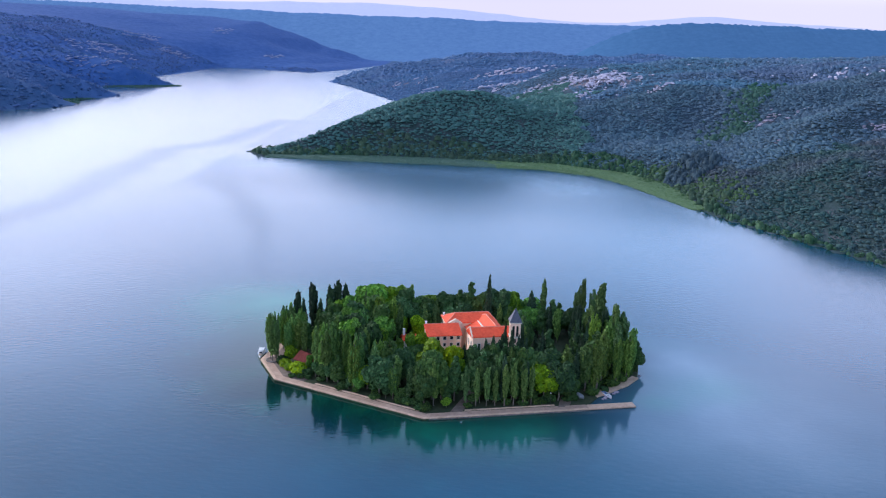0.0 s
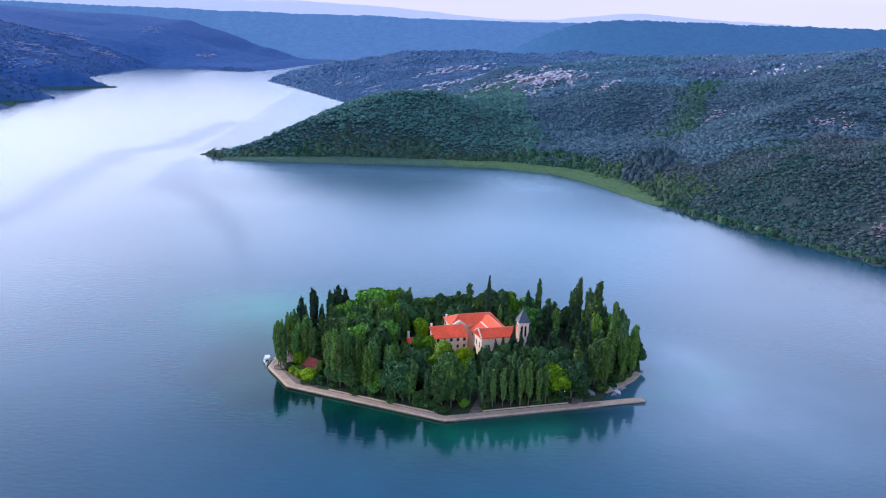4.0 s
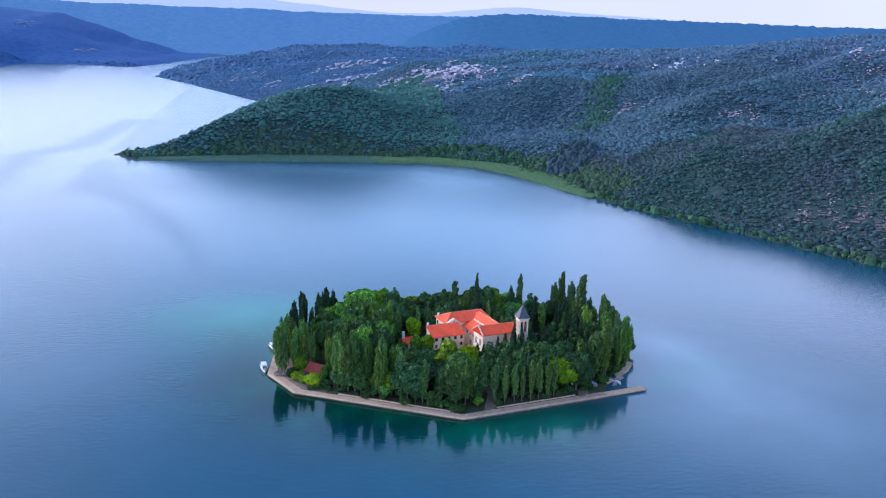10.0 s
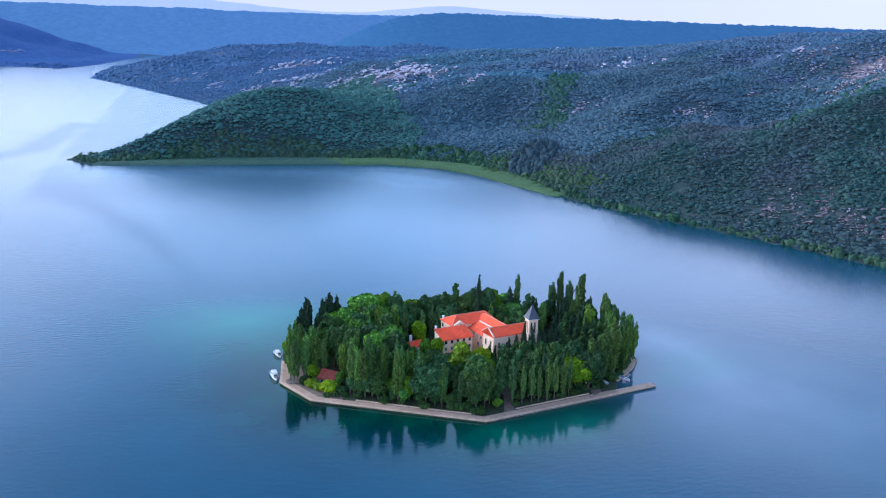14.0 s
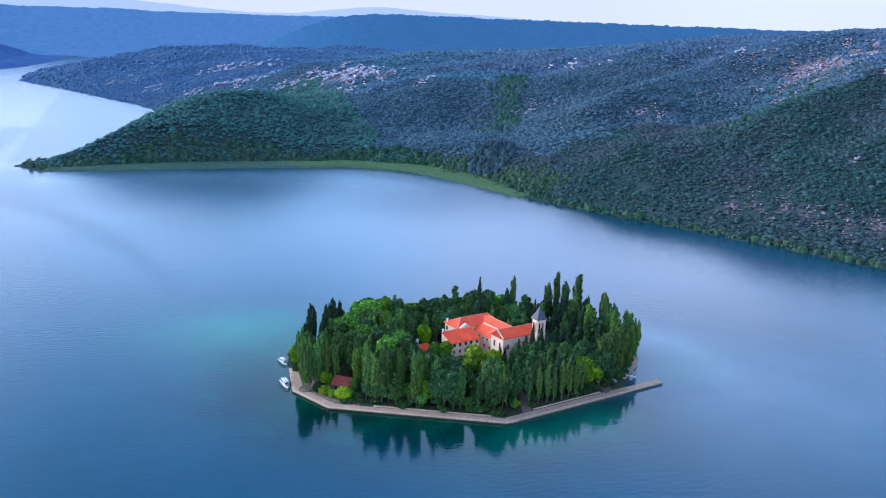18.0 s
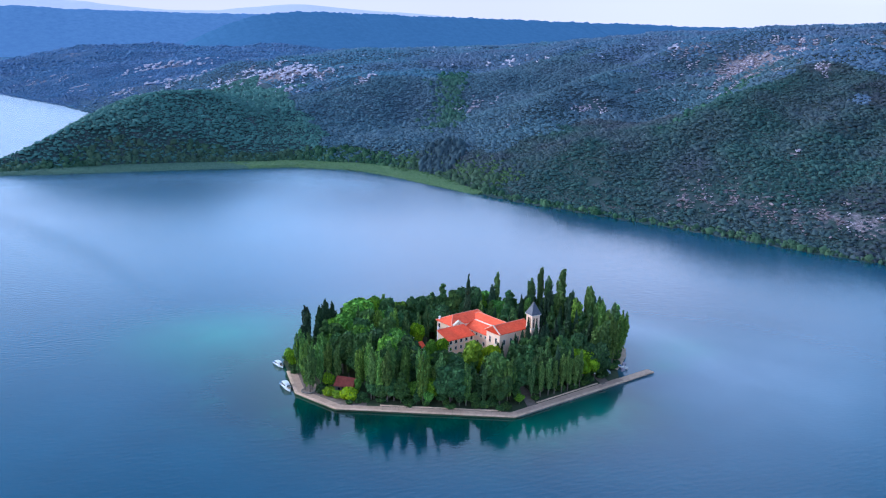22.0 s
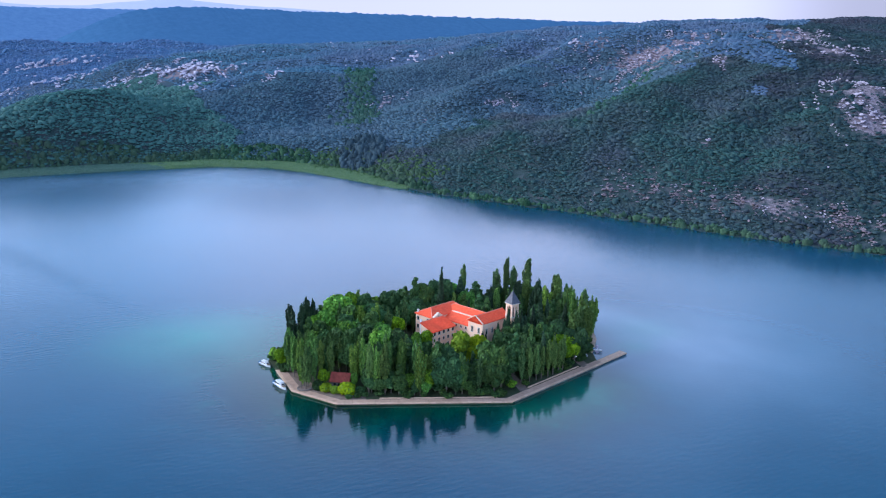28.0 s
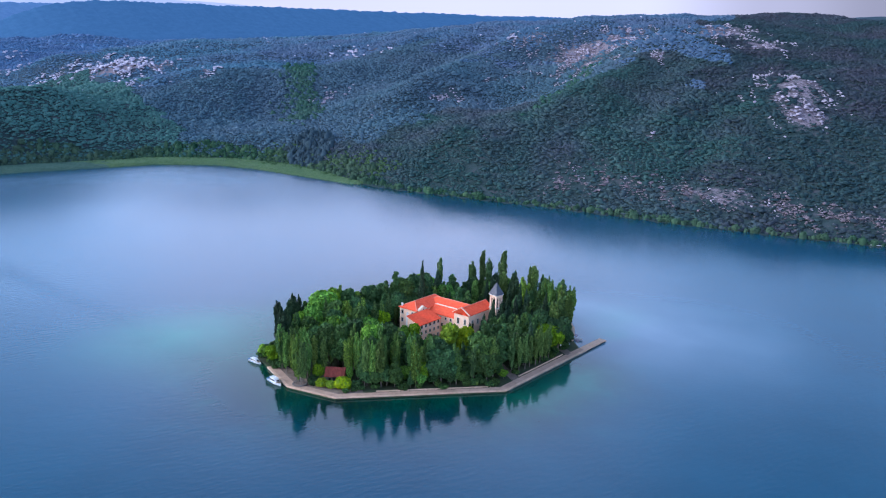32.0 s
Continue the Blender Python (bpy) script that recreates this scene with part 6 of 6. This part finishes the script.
def grove():
    """The closed wood between the named trees."""
    rng = random.Random(77)
    spots = [(p[0], p[1]) for p in planted]
    want = 235
    tries = 0
    while want and tries < 9000:
        tries += 1
        x, y = rng.uniform(-60, 78), rng.uniform(2, 112)
        inside = float(shore_distance(np.array([x]), np.array([y]), ISLAND)[0])
        local = PLACE.inverted() @ Vector((x, y, 0))
        in_house = -20.5 < local.x < 15 and -19.5 < local.y < 22.5
        yard = (x < -44 and y < 60) or (36 < x < 53 and 46 < y < 78) or (abs(x - 13) < 3 and y < 30) or (abs(x + 9) < 4 and abs(y - 62) < 4) or (abs(x + 46) < 7 and abs(y - 40) < 6.5)
        if inside < 6.0 or in_house or yard:
            continue
        if min((x - a) ** 2 + (y - b) ** 2 for a, b in spots) < 3.0 ** 2:
            continue
        # trees before the house stay low enough to leave it in sight
        room = 11.0 + 0.38 * max(0.0, 40 - y) if -16 < x < 36 and y < 46 else 30
        if -20 < x < -4 and 38 < y < 60:
            room = 7.5
        if -5 < x < 12 and 16 < y < 46:
            room = 9.5
        if x < -10:
            h, pool = rng.uniform(11, 18.5), ("poplar", "slim", "broad", "poplar", "dark", "slim", "pine")
        elif y > 80:
            h, pool = rng.uniform(8, 13), ("pine", "dark", "dark", "broad", "pine")
        elif x > 36:
            h, pool = rng.uniform(11, 17), ("cypress", "poplar", "cypress", "dark", "slim", "pine")
        else:
            h, pool = rng.uniform(11, 16.5), ("pine", "dark", "slim", "dark", "slim", "cypress", "pine")
        h = min(h, room)
        kind = rng.choice(pool)
        if h < 7 and kind in ("poplar", "slim", "cypress"):
            kind = "dark"
        plant(kind, x, y, h, rng.uniform(0.85, 1.1))
        spots.append((x, y))
        want -= 1
    # low trees fill in under the poplars along the southern walk
    filled = 0
    while filled < 34:
        x, y = rng.uniform(-44, 54), rng.uniform(4, 38)
        inside = float(shore_distance(np.array([x]), np.array([y]), ISLAND)[0])
        if 6.5 < inside < 13 and abs(x - 11) > 4 and (x + 46) ** 2 + (y - 38) ** 2 > 170 and min((x - a) ** 2 + (y - b) ** 2 for a, b in spots) > 1.6 ** 2:
            plant(rng.choice(("dark", "broad", "pine", "dark", "pine")), x, y, rng.uniform(3.6, 6.2), rng.uniform(0.55, 0.8))
            spots.append((x, y))
            filled += 1
    # undergrowth along the walkway and the shore
    for i in range(130):
        for _ in range(40):
            x, y = rng.uniform(-60, 78), rng.uniform(2, 112)
            d = float(shore_distance(np.array([x]), np.array([y]), ISLAND)[0])
            if (4.8 if y < 45 and x < 56 else 1.2) < d < 9 and not (x < -52 and y < 62) and abs(x - 11) > 2.6:
                plant("shrub" if rng.random() < 0.98 else "gold", x, y, rng.uniform(1.2, 2.8), rng.uniform(0.7, 1.1))
                break


grove()

# ---- landing and boats ----
bed = tagged(new("tree_bed"), "round brown planting bed ringed with stones", "planter")
bm = bmesh.new()
bmesh.ops.create_cone(bm, cap_ends=True, segments=24, radius1=2.3, radius2=2.2, depth=0.3, matrix=Matrix.Translation((-58.3, 44.7, 0.9)))
part("soil", bm, PATH_SOIL, bed)
for i in range(20):
    a = i * 6.283 / 20
    bm = bmesh.new()
    bmesh.ops.create_cube(bm, size=1, matrix=pose(-58.3 + 2.35 * math.cos(a), 44.7 + 2.35 * math.sin(a), 0.95, 0, 0, math.degrees(a)) @ Matrix.Diagonal((0.3, 0.62, 0.5, 1)))
    part("edging_stone", bm, WALLSTONE, bed)


def hull_bm(length, beam, depth, sheer=0.25):
    """A boat's hull from stations along its keel, open at the top with a deck."""
    bm = bmesh.new()
    rows = []
    n = 11
    for i in range(n):
        t = i / (n - 1)
        x = (t - 0.5) * length
        w = beam / 2 * (0.86 + 0.14 * min(1, t * 4)) * (1 - max(0, (t - 0.55) / 0.45) ** 2.2)
        w = max(w, 0.04)
        top = depth * (1 + sheer * t * t)
        rows.append([bm.verts.new(p) for p in ((x, -w, top), (x, -w * 0.92, top * 0.5), (x, -w * 0.55, 0.05), (x, 0, -0.12 + 0.3 * max(0, t - 0.8)),
                                               (x, w * 0.55, 0.05), (x, w * 0.92, top * 0.5), (x, w, top))])
    for a, b in zip(rows, rows[1:]):
        for k in range(6):
            bm.faces.new((a[k], a[k + 1], b[k + 1], b[k]))
        bm.faces.new((a[6], a[0], b[0], b[6]))
    bm.faces.new(rows[0])
    bm.faces.new(rows[-1][::-1])
    bmesh.ops.recalc_face_normals(bm, faces=bm.faces)
    return bm


def tour_boat(m, length=9.5, beam=3.1):
    b = tagged(new("tour_boat"), "white passenger boat moored at the quay", "boat", group="moored boats")
    b.matrix_basis = m
    part("hull", hull_bm(length, beam, 1.15), WHITE, b, "white painted hull")
    part("rubbing_strake", join(slab(strip((-length * 0.49, -beam * 0.5), (length * 0.12, -beam * 0.5), -0.08, 0.06), 0.85, 1.0), slab(strip((-length * 0.49, beam * 0.5), (length * 0.12, beam * 0.5), -0.06, 0.08), 0.85, 1.0)), BLUEPAINT, b, "blue strake")
    cab = part("cabin", slab([(-2.2, -1.05), (1.4, -1.05), (2.0, -0.65), (2.0, 0.65), (1.4, 1.05), (-2.2, 1.05)], 1.16, 2.25, 0.08), WHITE, b)
    for y in (-1.08, 1.05):
        for i in range(3):
            part("window", slab([(-2.0 + i * 1.12, y), (-1.1 + i * 1.12, y), (-1.1 + i * 1.12, y + 0.03), (-2.0 + i * 1.12, y + 0.03)], 1.5, 2.05), PANE, cab)
    part("windscreen", slab([(2.0, -0.6), (2.04, -0.6), (2.04, 0.6), (2.0, 0.6)], 1.5, 2.1), PANE, cab)
    part("canopy", slab([(-2.6, -1.1), (1.0, -1.1), (1.3, -0.7), (1.3, 0.7), (1.0, 1.1), (-2.6, 1.1)], 2.4, 2.5, 0.04), WHITE, b, "white flat canopy")
    for x in (-2.5, -1.9):
        for y in (-1.2, 1.2):
            part("post", box_bm(x - 0.04, x + 0.04, y - 0.04, y + 0.04, 1.1, 2.4), IRON, b)
    part("foredeck", slab([(2.3, -0.95), (4.0, -0.45), (4.0, 0.45), (2.3, 0.95)], 1.36, 1.46, 0.03), DECKING, b)
    part("bench", box_bm(-4.4, -3.9, -1.1, 1.1, 1.15, 1.5), BLUEPAINT, b)
    for y in (-0.8, 0.8):
        part("rail", box_bm(2.4, 3.9, y * 0.85 - 0.02, y * 0.85 + 0.02, 1.95, 2.0), IRON, b)
        for x in (2.5, 3.8):
            part("stanchion", box_bm(x - 0.02, x + 0.02, y * 0.85 - 0.02, y * 0.85 + 0.02, 1.4, 1.95), IRON, b)
    return b


first = tour_boat(pose(-64.3, 52.0, -0.2, 0, 0, -84) @ Matrix.Scale(0.9, 4), 8.6, 2.9)
copy_thing(first, pose(-61.3, 74.4, -0.2, 0, 0, -76) @ Matrix.Scale(0.82, 4))


def row_boat(name, label, m, mat, inner):
    b = tagged(new(name), label, "boat")
    b.matrix_basis = m
    part("hull", hull_bm(5.2, 1.7, 0.6, 0.4), mat, b)
    part("floor", slab([(-2.3, -0.6), (1.2, -0.6), (2.0, 0), (1.2, 0.6), (-2.3, 0.6)], 0.62, 0.66), inner, b, "darker inner boards")
    for x in (-1.5, -0.2, 1.0):
        part("thwart", box_bm(x - 0.12, x + 0.12, -0.7, 0.7, 0.67, 0.73), DECKING, b)
    return b


row_boat("rowing_boat", "white rowing boat drawn up by the pier", pose(62.0, 27.4, 0.35, 0, 4, -62), WHITE, BLUEPAINT)

cover = tagged(new("covered_boat"), "grey tarpaulin over a boat ashore", "boat")
v, f = ball(3)
v = v * np.array((2.6, 1.2, 1.1)) * (1 + 0.07 * np.sin(v[:, :1] * 9) * np.cos(v[:, 1:2] * 7))
v[:, 2] = np.maximum(v[:, 2], -0.3)
tarp = from_arrays("tarpaulin", v, f, TARP, cover, True)
cover.matrix_basis = pose(51.8, 24.5, 1.0, 0, 0, -50)

# shingle and boulders on the little beach
rng = np.random.default_rng(5)
t = rng.uniform(0, 1, 52)
bx, by = 60 + 17 * t + rng.uniform(-1.2, 1.2, 52), 25.6 + 24 * t + rng.uniform(-1.4, 1.4, 52)
tagged(clumps("beach_stones", np.stack([bx, by, np.full(52, 0.05)], 1), rng.uniform(0.3, 0.8, 52), ROCK, 1, 0.5, 0.3, 6), "pale boulders on the small island beach", "stones", kind="stuff")


def lamp_post(x, y):
    l = tagged(new("lamp_post"), "slender dark lamp post beside the quay", "lamp post", group="quay lamps")
    l.matrix_basis = pose(x, y, 0.75)
    bm = bmesh.new()
    bmesh.ops.create_cone(bm, cap_ends=True, segments=8, radius1=0.09, radius2=0.05, depth=4.2, matrix=Matrix.Translation((0, 0, 2.1)))
    part("pole", bm, IRON, l)
    bm = bmesh.new()
    bmesh.ops.create_cone(bm, cap_ends=True, segments=10, radius1=0.16, radius2=0.16, depth=0.3, matrix=Matrix.Translation((0, 0, 0.15)))
    part("base", bm, IRON, l)
    bm = bmesh.new()
    bmesh.ops.create_uvsphere(bm, u_segments=12, v_segments=8, radius=0.24, matrix=Matrix.Translation((0, 0, 4.35)))
    part("globe", bm, WHITE, l, "milky globe")
    return l


lp = lamp_post(41.4, 15.6)

# white jetty on the eastern shore
jetty = tagged(new("jetty"), "small white jetty on the far shore", "jetty")
part("deck", slab(strip((343, 54), (349.5, 45), 0, 2.6), 0.6, 0.9), WHITE, jetty)
for k in (0.1, 0.5, 0.9):
    p = Vector((343, 54)).lerp(Vector((349.5, 45)), k)
    part("pile", box_bm(p.x + 0.8, p.x + 1.4, p.y + 0.8, p.y + 1.4, -4, 0.6), WALLSTONE, jetty)
